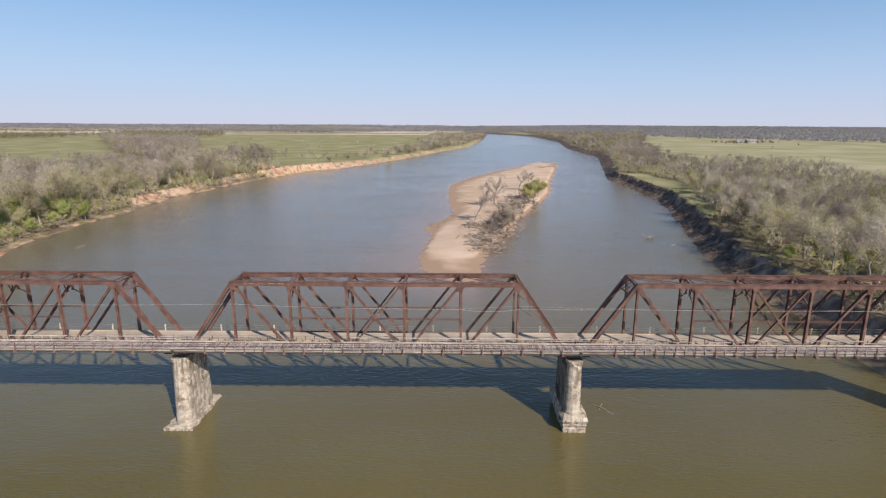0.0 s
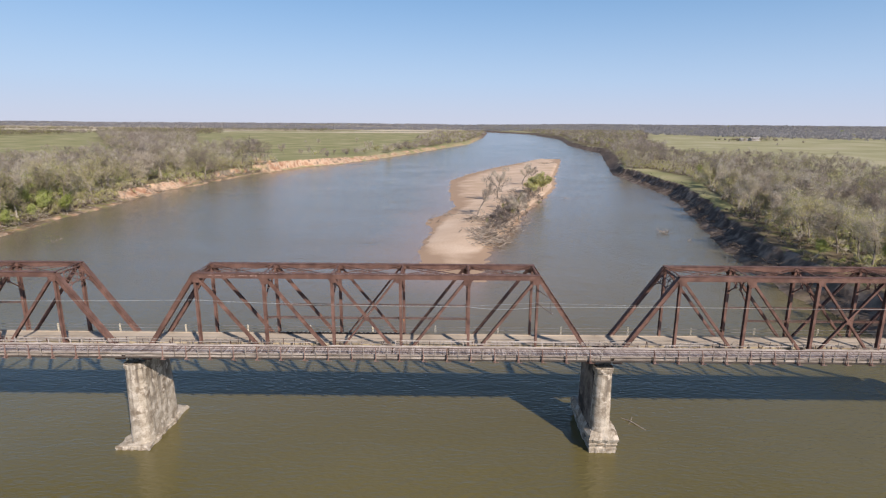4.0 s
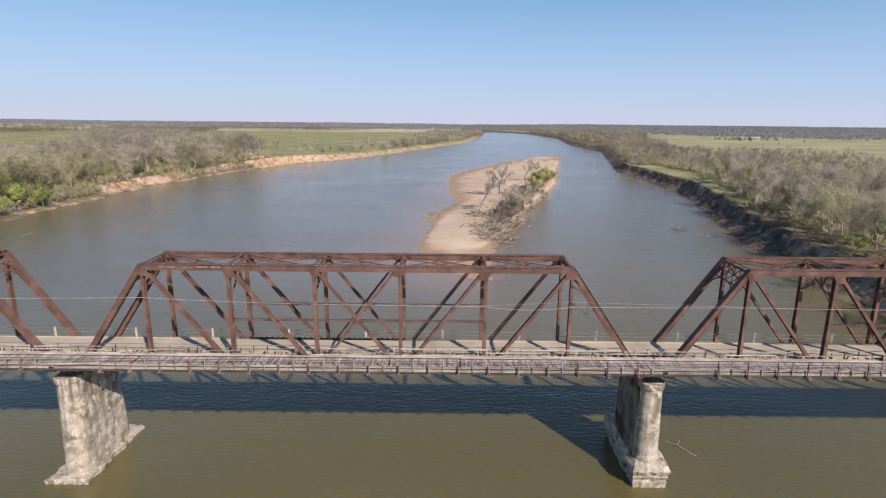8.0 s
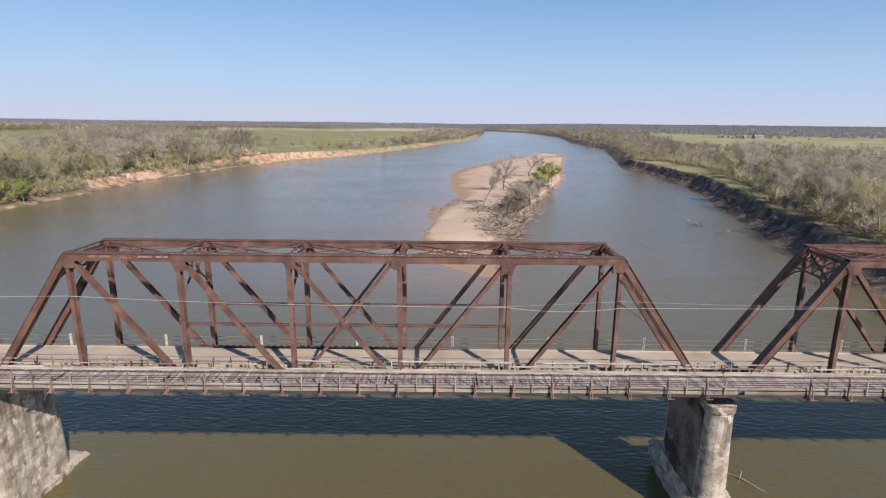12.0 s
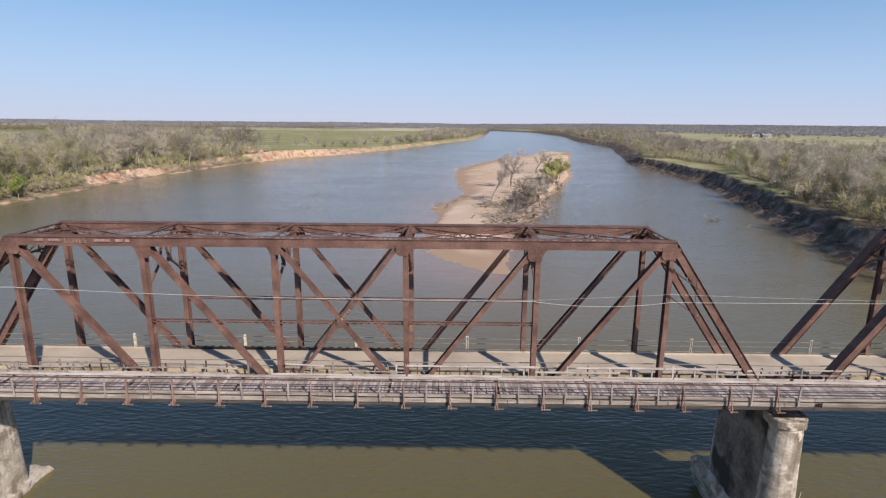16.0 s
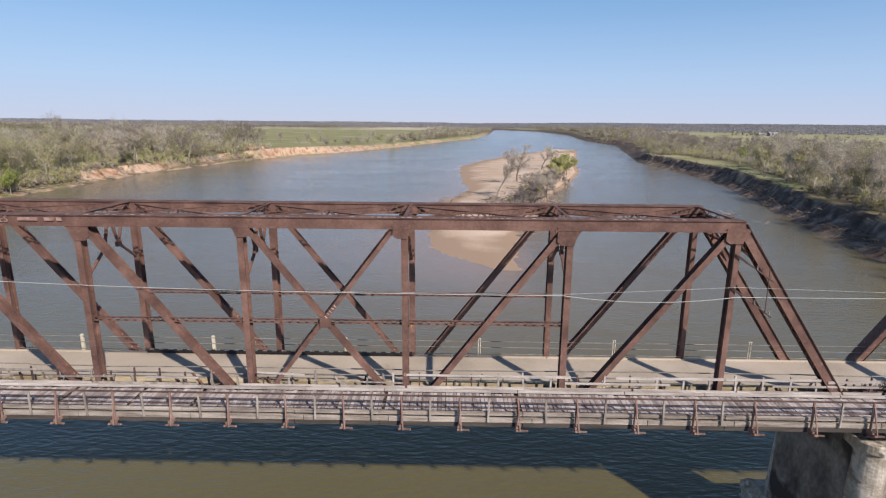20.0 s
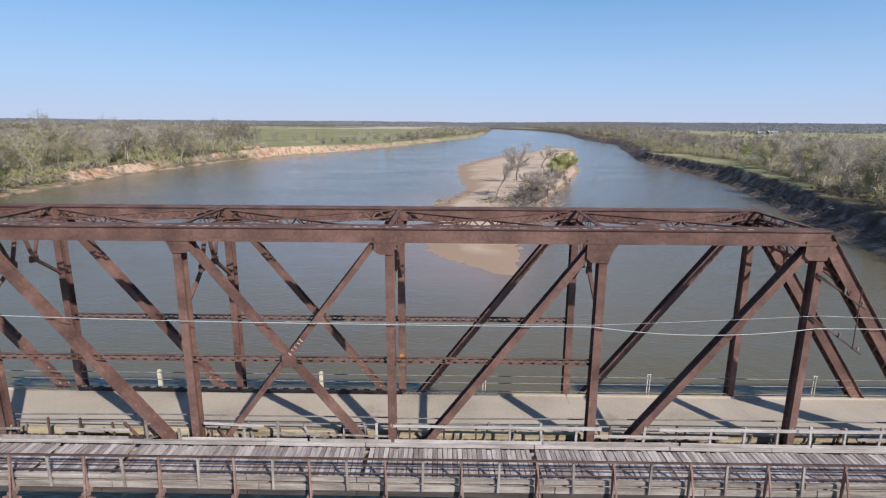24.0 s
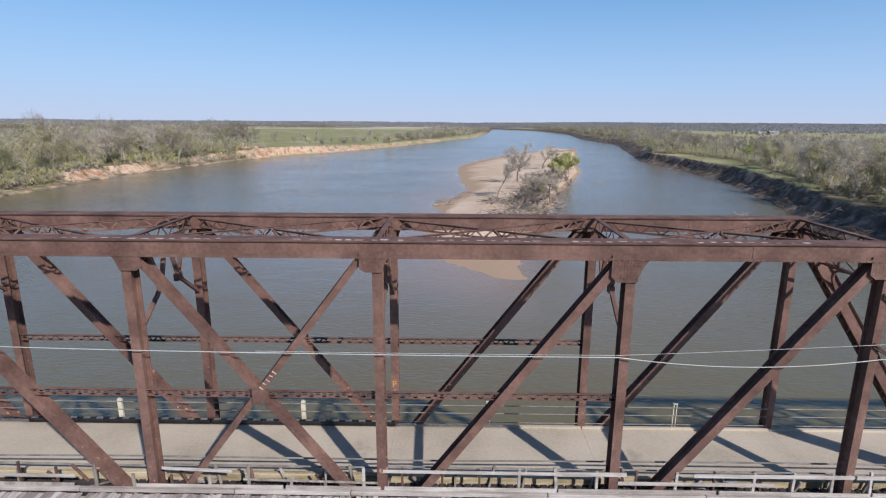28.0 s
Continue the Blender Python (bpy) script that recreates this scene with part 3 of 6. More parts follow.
GX = steps((-4800, -1200, 150), (-1200, -320, 30), (-320, -180, 8), (-180, -120, 1.6), (-120, 80, 8), (80, 165, 1.6), (165, 340, 8), (340, 1200, 30), (1200, 4800, 150))
GY = steps((-700, -60, 20), (-60, 10, 4), (10, 430, 2.4), (430, 900, 5), (900, 2800, 25), (2800, 4900, 100))
ground = sheet("ground", GX, GY, land, GROUND)
tagged(ground, "river bottom land with grass fields and eroded banks", "ground", kind="structure")
water = sheet("water", steps((-3000, -300, 300), (-300, -30, 30), (-30, 190, 4), (190, 400, 30), (400, 3000, 300)), steps((-700, -20, 40), (-20, 720, 5), (720, 3000, 120)), lambda x, y: x * 0, WATER)
tagged(water, "murky olive river with small ripples", "water", kind="structure")
wc = np.empty(len(water.data.vertices) * 3)
water.data.vertices.foreach_get("co", wc)
wx, wy = wc[0::3], wc[1::3]
off = -inside_distance(wx, wy, SANDBAR)
reach = np.where(wx < np.interp(wy, [78, 350, 610], [20, 45, 128]), 38 + 18 * wobble(wx, wy, 17, 3.0), 8)
shoal = np.maximum(np.exp(-((wx + 5) / 16) ** 2 - ((wy - 462) / 9) ** 2), np.exp(-((wx - 84) / 11) ** 2 - ((wy - 600) / 8) ** 2))
bed = np.maximum(np.clip(1 - off / reach, 0, 1) ** 1.3 * 0.8, shoal)
silt = 0.05 * ramp(wy, 15, 110) + 0.2 * np.exp(-(np.maximum(off, 0) / 55) ** 2)
bed = np.maximum(bed, silt)
# greyer tint of the main channel upstream, sky reflection put into the base colour
sky_tint = ramp(wy, 0, 100) * (1 - 0.65 * ramp(wx, 0, 45) * (1 - ramp(wy, 110, 260))) * (0.85 + 0.15 * wobble(wx, wy, 45, 4.0))
water.data.attributes.new("channel", "FLOAT", "POINT").data.foreach_set("value", sky_tint.astype(np.float32))
water.data.attributes.new("bed", "FLOAT", "POINT").data.foreach_set("value", bed.astype(np.float32))


def bar_height(x, y):
    d = inside_distance(x, y, SANDBAR) + 1.2 * wobble(x, y, 6, 1.0) + 0.5 * wobble(x, y, 2.2, 2.0)
    east = np.interp(y, [p[1] for p in reversed(BAR_EAST)], [p[0] for p in reversed(BAR_EAST)])
    cliff = ramp(east - x, 1.0, 3.5) * (1 - ramp(east - x, 14, 40)) * ramp(y, 100, 130)
    return np.where(d < 0, -0.9 * ramp(-d, 0, 14), 0.75 * (1 - np.exp(-np.maximum(d, 0) / 10)) + 0.95 * cliff) + 0.06 * wobble(x, y, 3, 5.0)


sandbar = sheet("sandbar", steps((-14, 160, 1.5)), steps((62, 625, 2.2)), bar_height, SAND)
tagged(sandbar, "pale bare sandbar with a low cut edge in the river", "sandbar", kind="structure")


# ---- the bridge ----
PANEL, WIDE, END, PITCH, BASE = 8.7, 5.07, 29.06, 61.42, 12.83
TOPZ, LOWZ = 10.69, 0.2
KNOTS = [(i - 3.5) * PANEL for i in range(1, 7)]


def post_mesh(p0, p1, w, deep, up=(0, 1, 0)):
    """Built-up H section: flange plates front and back, a solid web between."""
    a, b, t, h = w / 2, deep / 2, 0.035, 0.025
    half = [(-a, -b), (a, -b), (a, -b + t), (0.09, -b + t), (0.09, -b + 0.06), (h, -b + 0.06)]
    return Mesh().sweep(half + [(h, b - 0.06), (0.09, b - 0.06), (0.09, b - t), (a, b - t), (a, b), (-a, b), (-a, b - t), (-0.09, b - t), (-0.09, b - 0.06), (-h, b - 0.06), (-h, -b + 0.06), (-0.09, -b + 0.06), (-0.09, -b + t), (-a, -b + t)], p0, p1, up)


def strut_mesh(p0, p1, deep, t=0.07, step=None, up=(0, 1, 0), wide=0.12):
    """Latticed strut: angle pairs along both edges, zigzag bars between."""
    m = Mesh()
    p0, p1, upv = Vector(p0), Vector(p1), Vector(up)
    d = (p1 - p0).normalized()
    upv = (upv - d * upv.dot(d)).normalized()
    side = d.cross(upv)
    for s in (-1, 1):
        o = side * s * deep / 2
        m.bar(p0 + o, p1 + o, t * 0.3, wide, upv)
        m.bar(p0 + o - side * s * t / 2, p1 + o - side * s * t / 2, t, 0.02, upv)
    m.lace(p0, p1, deep - 0.02, step or deep * 0.95, 0.065, 0.02, upv)
    return m


def chord_mesh(y):
    m = Mesh()
    a, b = KNOTS[0] - 0.25, KNOTS[-1] + 0.25
    for s in (-1, 1):
        m.channel((a, y + s * 0.24, TOPZ), (b, y + s * 0.24, TOPZ), 0.58, 0.1, 0.03, (0, 1, 0), s)
    m.box(((a + b) / 2, y, TOPZ + 0.31), (b - a, 0.72, 0.03))
    for k in range(5):
        m.box((KNOTS[k] + PANEL * 0.5, y - 0.275, TOPZ), (0.7, 0.012, 0.42))
    for s in (-1, 1):
        m.box(((a + b) / 2, y + s * 0.345, TOPZ - 0.25), (b - a, 0.012, 0.09))
    for x in np.arange(a + 0.15, b - 0.1, 0.22):
        for z in (TOPZ - 0.265, TOPZ + 0.24):
            m.box((x, y - 0.358 if z < TOPZ else y - 0.25, z), (0.035, 0.02, 0.035))
    m.lace((a, y, TOPZ - 0.29), (b, y, TOPZ - 0.29), 0.46, 0.45, 0.07, 0.015, (0, 0, 1))
    return m


def gusset_mesh(x, y, side, inner, outer, tall, turn):
    """Riveted plate that ties a post and a diagonal to the chord: square on the diagonal's side, a curved flare on the other."""
    m = Mesh()
    yy = y + side * 0.315
    top, low = TOPZ - 0.1, TOPZ - 0.29 - tall
    pts = [(inner, top), (inner, low + tall * 0.25), (inner - 0.2, low), (-0.2, low)]
    pts += [(-0.2 - (outer - 0.2) * f ** 1.8, low + (top - 0.15 - low) * f) for f in (0.25, 0.5, 0.75, 1.0)] + [(-outer, top)]
    pts = [(x + turn * u, z) for u, z in pts]
    k = len(m.v)
    for o in (-0.012, 0.012):
        m.v += [(px, yy + o, pz) for px, pz in pts]
    n = len(pts)
    m.f += [tuple(range(k, k + n)), tuple(reversed(range(k + n, k + 2 * n)))] + [(k + i, k + n + i, k + n + (i + 1) % n, k + (i + 1) % n) for i in range(n)]
    for u in np.arange(-outer * 0.5, inner - 0.05, 0.11):
        for pz in np.arange(low + 0.15, TOPZ - 0.32, 0.11):
            m.box((x + turn * u, yy + side * 0.016, pz), (0.035, 0.02, 0.035))
    return m


def truss_span():
    span = empty("truss_span", "rust-brown riveted steel through-truss span on concrete piers", "bridge span", "spans of the bridge")
    for y, side in ((0.0, -1), (WIDE, 1)):
        part("top_chord", chord_mesh(y), RUST, span)
        low = Mesh()
        for s in (-1, 1):
            low.channel((-END, y + s * 0.2, LOWZ), (END, y + s * 0.2, LOWZ), 0.38, 0.08, 0.025, (0, 1, 0), -s)
        low.lace((-END, y, LOWZ + 0.17), (END, y, LOWZ + 0.17), 0.36, 0.6, 0.07, 0.015, (0, 0, 1))
        part("bottom_chord", low, RUST, span)
        for e in (-1, 1):
            m = Mesh()
            a, b = Vector((e * (END - 0.1), y, LOWZ)), Vector((e * (KNOTS[-1] + 0.08), y, TOPZ))
            for s in (-1, 1):
                o = Vector((0, s * 0.22, 0))
                m.channel(a + o, b + o, 0.52, 0.1, 0.03, (0, 1, 0), s)
            n = (b - a).normalized().cross(Vector((0, e, 0)))
            n = n if n.z > 0 else -n
            m.bar(a + n * 0.275, b + n * 0.275, 0.7, 0.03, n)
            m.lace(a - n * 0.25, b - n * 0.25, 0.42, 0.45, 0.07, 0.015, n)
            part("end_post", m, RUST, span)
            shoe = Mesh().box((e * (END - 0.1), y, -0.28), (0.9, 0.7, 0.5)).box((e * (END - 0.1), y, -0.62), (1.2, 0.95, 0.18))
            shoe.box((e * (END - 0.1), y - 0.33, 0.2), (1.0, 0.03, 0.9)).box((e * (END - 0.1), y + 0.33, 0.2), (1.0, 0.03, 0.9))
            part("bearing", shoe, RUST, span)
        for i, x in enumerate(KNOTS):
            hip = i in (0, 5)
            part("post", post_mesh((x, y, LOWZ), (x, y, TOPZ - 0.25), 0.29 if hip else 0.34, 0.52), RUST, span)
            part("gusset_plate", gusset_mesh(x, y, side, *((0.7, 0.5, 0.6) if hip else (0.7, 0.58, 0.78) if i in (1, 4) else (0.6, 0.42, 0.5)), 1 if i < 3 else -1), RUST, span)
        for i, j, w in ((0, 1, 0.32), (1, 2, 0.32), (2, 3, 0.27), (3, 2, 0.24), (4, 3, 0.32), (5, 4, 0.32)):
            s = 1 if j > i else -1
            off = side * (0.03 if (i, j) == (3, 2) else 0.0)
            near = side < 0 and (i, j) != (3, 2)
            head = (0.34 if near else 0.4 if s > 0 else 0.58)
            foot = (0.55 if near else 0.4) if s > 0 else (0.78 if near else 0.48)
            part("diagonal", post_mesh((KNOTS[i] + s * head, y + off, TOPZ - 0.35), (KNOTS[j] - s * foot, y + off, LOWZ + 0.1), w, 0.46 if w > 0.3 else 0.36), RUST, span)
        part("lattice_strut", strut_mesh((KNOTS[1], y, 5.15), (KNOTS[4], y, 5.15), 0.24, 0.07, 0.24), RUST, span)
        mid = Mesh().box((0, y + side * 0.275, 5.15), (0.6, 0.02, 0.55))
        part("joint_plate", mid, RUST, span)
    for i, x in enumerate(KNOTS):
        deep = 0.55
        part("top_strut", strut_mesh((x, 0.25, TOPZ + 0.02), (x, WIDE - 0.25, TOPZ + 0.02), deep, 0.09, 0.5, (1, 0, 0), 0.2), RUST, span)
        if 0 < i < 5:
            for a, s in ((0.28, 1), (WIDE - 0.28, -1)):
                foot, fork = Vector((x, a, TOPZ - 3.15)), Vector((x, a + s * 1.6, TOPZ - 2.0))
                part("knee_brace", Mesh().bar(foot, fork, 0.12, 0.16, (1, 0, 0)), RUST, span)
                part("sway_strut", Mesh().bar(fork, Vector((x, WIDE / 2 - s * 0.08, TOPZ - 0.27)), 0.12, 0.16, (1, 0, 0)), RUST, span)
                part("sway_strut", Mesh().bar(fork, Vector((x, a + s * 0.85, TOPZ - 0.27)), 0.1, 0.15, (1, 0, 0)), RUST, span)
                part("joint_plate", Mesh().bar(fork - Vector((0, 0.2, 0)), fork + Vector((0, 0.2, 0)), 0.19, 0.32, (0, 0, 1)), RUST, span)
        if i < 5:
            for a, b in ((0.25, WIDE - 0.25), (WIDE - 0.25, 0.25)):
                z = TOPZ + (0.16 if a < 1 else 0.06)
                part("lateral_brace", strut_mesh((x + 0.3, a, z - 0.1), (x + PANEL - 0.3, b, z - 0.1), 0.38, 0.07, 0.4, (a - b, PANEL, 0), 0.1), RUST, span)
    for e in (-1, 1):
        top, foot = Vector((e * (KNOTS[-1] + 0.08), 0, TOPZ)), Vector((e * (END - 0.1), 0, LOWZ))
        d = (foot - top).normalized()
        nrm = d.cross(Vector((0, 1, 0)))
        ya, yb = Vector((0, 0.25, 0)), Vector((0, WIDE - 0.25, 0))
        m = Mesh()
        for k in (0.1, 1.0, 1.9):
            m.bar(top + d * k + ya, top + d * k + yb, 0.16 if k != 1.0 else 0.1, 0.1, nrm)
        for q in range(4):
            f0, f1 = q / 4, (q + 1) / 4
            p, r = top + d * 0.15 + ya.lerp(yb, f0), top + d * 1.85 + ya.lerp(yb, f1)
            m.bar(p, r, 0.12, 0.05, nrm)
            p, r = top + d * 1.85 + ya.lerp(yb, f0), top + d * 0.15 + ya.lerp(yb, f1)
            m.bar(p, r, 0.12, 0.03, nrm)
        for s, yy in ((1, ya), (-1, yb)):
            prev = None
            for q in range(6):
                a = math.pi / 2 * q / 5
                p = top + d * (1.95 + 1.7 * (1 - math.sin(a))) + yy + Vector((0, s * 1.5 * (1 - math.cos(a)), 0))
                if prev:
                    m.bar(prev, p, 0.1, 0.12, nrm)
                prev = p
        part("portal_brace", m, RUST, span)
    for x in [-END + 0.3] + KNOTS + [END - 0.3]:
        m = Mesh().bar((x, 0.1, 0.25), (x, WIDE - 0.1, 0.25), 0.03, 0.8, (0, 0, 1))
        m.bar((x, 0.1, 0.63), (x, WIDE - 0.1, 0.63), 0.3, 0.04, (0, 0, 1)).bar((x, 0.1, -0.13), (x, WIDE - 0.1, -0.13), 0.3, 0.04, (0, 0, 1))
        part("floor_beam", m, RUST, span)
    for y in (1.3, 2.0, 3.1, 3.8):
        part("stringer", Mesh().bar((-END, y, 0.45), (END, y, 0.45), 0.25, 0.36, (0, 0, 1)), RUST, span)
    span.location = (0, 0, BASE)
    return span


# pale dash set on top of the dark kerb
KERB_DASH = Mesh().box((0, 0, 0), (0.3, 0.1, 0.03)).data("kerb_plate", WHITEPOST)


YELLOWED = mat("yellowed_kerb_timber", ((0.25, 0.2, 0.125), (0.44, 0.365, 0.24), (0.58, 0.5, 0.36)), 0.9, 0.9, 0.5, 14, stretch=(0.5, 5, 5), obj=0.2, stains=((0.16, 0.11, 0.08), 0.8, 0.64))


def road_deck(dashed):
    deck = empty("road_deck", "narrow pale concrete roadway between the trusses", "road deck", "road decks")
    xs = [-PITCH / 2] + KNOTS + [PITCH / 2]
    for a, b in zip(xs, xs[1:]):
        part("slab", Mesh().bar((a + 0.003, 2.85, 0.82), (b - 0.003, 2.85, 0.82), 4.1, 0.36, (0, 0, 1)), ROADC, deck)
        part("kerb", Mesh().bar((a + 0.03, 0.86, 1.08), (b - 0.03, 0.86, 1.08), 0.24, 0.32, (0, 0, 1)), YELLOWED, deck, "yellowed timber kerb along the roadway")
        part("kerb", Mesh().bar((a + 0.03, 4.78, 1.12), (b - 0.03, 4.78, 1.12), 0.16, 0.24, (0, 0, 1)) if dashed and -15 < a and b < 6 else Mesh().bar((a + 0.03, 4.78, 1.04), (b - 0.03, 4.78, 1.04), 0.16, 0.1, (0, 0, 1)), NEAR_BLACK if dashed and -15 < a and b < 6 else ROADC, deck, "dark kerb with pale dashes along its top" if dashed and -15 < a and b < 6 else "low concrete kerb at the road edge")
        for x in np.arange(a + 0.3, b - 0.2, 0.62) if dashed and -15 < a and b < 6 else ():
            part("kerb_plate", KERB_DASH, None, deck).location = (x, 4.76, 1.25)
    deck.location = (0, 0, BASE)
    return deck


def guard_rail(first, last):
    """White posts at mid panel up to the place where thin pipe posts take over."""
    rail = empty("guard_rail", "two-pipe guard rail on white posts along the roadway", "guard rail", "guard rails")
    for x in [-26.1, -17.4, -8.7, 0.0, 4.3, 8.7, 17.4, 26.1]:
        if x == 4.3 and not (first and not last):
            continue
        if x < 7 and first or last:
            part("post", Mesh().bar((x, 4.93, 1.0), (x, 4.93, 2.13), 0.2, 0.16, (0, 1, 0)).bar((x, 4.93, 2.13), (x, 4.93, 2.18), 0.14, 0.1, (0, 1, 0)), WHITEPOST, rail)
        else:
            part("post", Mesh().tube((x - 0.07, 4.93, 1.0), (x - 0.07, 4.93, 2.2), 0.032).tube((x + 0.07, 4.93, 1.0), (x + 0.07, 4.93, 2.2), 0.026).box((x, 4.93, 2.22), (0.22, 0.09, 0.03)), WHITEPOST, rail, "pale twin pipe post")
    for z in (1.2, 1.66, 2.06):
        part("rail", Mesh().tube((-PITCH / 2, 4.84, z), (PITCH / 2, 4.84, z), 0.024), GALV, rail)
    rail.location = (0, 0, BASE)
    return rail


# added near-black bars that block sunlight in the walkway gap and darken it
GAP_FILL = Mesh().bar((0, -0.5, 0), (0, 0.85, 0), 0.29, 0.2, (0, 0, 1)).data("tie", NEAR_BLACK)


PALE_STEEL = mat("dusty_rusted_steel", ((0.17, 0.1, 0.082), (0.25, 0.16, 0.135), (0.36, 0.26, 0.225)), 1.4, 0.8, 0.3, 9)


def walkway(single):
    way = empty("timber_walkway", "weathered grey plank walkway hung beside the truss", "walkway", "walkways")
    rnd = random.Random(4)
    for k in range(-10, 11):
        x = 4.35 + 2.97 * k
        if abs(x) > PITCH / 2:
            continue
        m = Mesh().bar((x, -3.25, 0.72), (x, 0.0, 0.72), 0.16, 0.22, (0, 0, 1))
        m.bar((x, -3.0, 0.55), (x, -2.93, 2.3), 0.1, 0.09, (0, 1, 0))
        m.bar((x + 0.12, -3.35, 0.62), (x + 0.02, -2.98, 2.1), 0.07, 0.05, (0, 1, 0))
        m.bar((x - 0.16, -3.0, 0.5), (x + 0.5, -3.32, 0.66), 0.09, 0.08, (0, 0, 1)).bar((x - 0.05, -3.45, 0.74), (x, -2.9, 0.56), 0.1, 0.1, (0, 0, 1))
        part("bracket", m, PALE_STEEL, way, "rusty steel bracket post")
        xm = x + 1.48
        if rnd.random() < 0.92 and xm < PITCH / 2:
            t = rnd.uniform(-0.06, 0.06)
            part("post", Mesh().bar((xm, -2.9, 0.9), (xm + t, -2.86, 2.2), 0.1, 0.09, (0, 1, 0)), POSTWOOD, way)
    x = -PITCH / 2 + 0.15
    while x < PITCH / 2 - 0.1:
        part("tie", GAP_FILL, None, way).location = (x, rnd.uniform(-0.05, 0.05), 0.78)
        x += 0.335
    for y in (-2.45, -1.5, -0.6):
        part("joist", Mesh().bar((-PITCH / 2, y, 0.97), (PITCH / 2, y, 0.97), 0.15, 0.28, (0, 0, 1)), BEAM, way)
    part("top_rail", Mesh().bar((-PITCH / 2, -2.9, 2.3), (PITCH / 2, -2.9, 2.3), 0.09, 0.07, (0, 0, 1)), RUST_DARK, way)
    for z in (1.64, 1.97):
        part("rail", Mesh().bar((-PITCH / 2, -2.86, z), (PITCH / 2, -2.86, z), 0.04, 0.05, (0, 0, 1)), RUST_DARK, way)
    x = -PITCH / 2
    while x < PITCH / 2 - 0.1:
        ln = min(rnd.choice((4.4, 5.9, 5.9, 7.4)), PITCH / 2 - x)
        part("edge_timber", Mesh().bar((x + 0.02, -2.7, 1.25), (x + ln - 0.02, -2.7 + rnd.uniform(-0.02, 0.02), 1.25 + rnd.uniform(-0.015, 0.015)), 0.14, 0.19, (0, 0, 1)), BEAM, way)
        part("edge_timber", Mesh().bar((x + 0.5, -2.76, 0.93), (min(x + ln + 0.46, PITCH / 2), -2.76, 0.93), 0.1, 0.27, (0, 0, 1)), BEAM, way)
        # dark strip drawn where shade lies under the edge timbers
        part("shade_fascia", Mesh().bar((x + 0.02, -2.74, 0.66), (x + ln - 0.02, -2.74, 0.66), 0.12, 0.22, (0, 0, 1)), SHADEWOOD, way)
        part("inner_timber", Mesh().bar((x + 0.02, -0.36, 1.29), (x + ln - 0.02, -0.36 + rnd.uniform(-0.02, 0.02), 1.29), 0.17, 0.16, (0, 0, 1)), WHITEWOOD, way)
        x += ln
    count, step = 290, PITCH / 290
    if single:
        plank = Mesh().bar((0, -2.62, 0), (0, -0.46, 0), step - 0.022, 0.06, (0, 0, 1)).data("plank", TIMBER)
        for k in range(count):
            if rnd.random() < 0.012:
                continue
            ob = new("plank", plank)
            ob.parent = way
            ob.location = (-PITCH / 2 + (k + 0.5) * step, rnd.uniform(-0.04, 0.04), 1.16 + rnd.uniform(-0.012, 0.012))
            ob.rotation_euler = (rnd.uniform(-0.006, 0.006), 0, 0.02 + rnd.uniform(-0.012, 0.012))
    else:
        m = Mesh()
        for k in range(count):
            xx, dz = -PITCH / 2 + (k + 0.5) * step, rnd.uniform(-0.012, 0.012)
            m.box((xx, -1.54, 1.16 + dz), (step - 0.022, 2.16, 0.06))
        tagged(part("planking", m, TIMBER_FAR, way), kind="stuff")
    way.location = (0, 0, BASE)
    return way


# runs of boards on the railing: from, to, height at each end, width of the board, weathered grey or white
BOARDS = [
    (-30.6, -24.9, 1.42, 1.44, 0.18, 1), (-24.8, -19.2, 1.44, 1.42, 0.18, 0), (-19.1, -13.4, 1.42, 1.43, 0.18, 1), (-13.3, -7.4, 1.42, 1.4, 0.19, 0), (-5.0, 0.6, 1.42, 1.42, 0.17, 1), (0.7, 4.3, 1.42, 1.42, 0.17, 1), (4.45, 10.9, 1.43, 1.42, 0.19, 1), (11.0, 16.9, 1.42, 1.43, 0.2, 1), (17.0, 22.6, 1.43, 1.4, 0.2, 1), (22.7, 30.6, 1.42, 1.43, 0.18, 1),
    (-30.6, -26.4, 1.8, 1.76, 0.13, 0), (-23.2, -18.0, 1.78, 1.8, 0.12, 1), (-15.9, -12.1, 1.74, 1.82, 0.13, 0), (-10.3, -7.3, 1.8, 1.79, 0.16, 1), (-0.9, 4.2, 1.74, 1.66, 0.1, 0), (13.2, 19.0, 1.78, 1.79, 0.17, 1), (24.6, 30.4, 1.78, 1.8, 0.15, 1),
    (-29.9, -26.9, 2.14, 2.12, 0.13, 0), (-21.0, -16.4, 2.1, 2.18, 0.12, 0), (-3.95, -1.3, 2.18, 2.06, 0.14, 1), (4.4, 11.1, 2.16, 2.14, 0.15, 1), (10.9, 13.5, 2.13, 2.15, 0.2, 1), (16.0, 21.9, 2.14, 2.15, 0.18, 1), (22.0, 27.2, 2.14, 2.16, 0.18, 1), (27.6, 30.4, 2.05, 2.16, 0.18, 1),
]


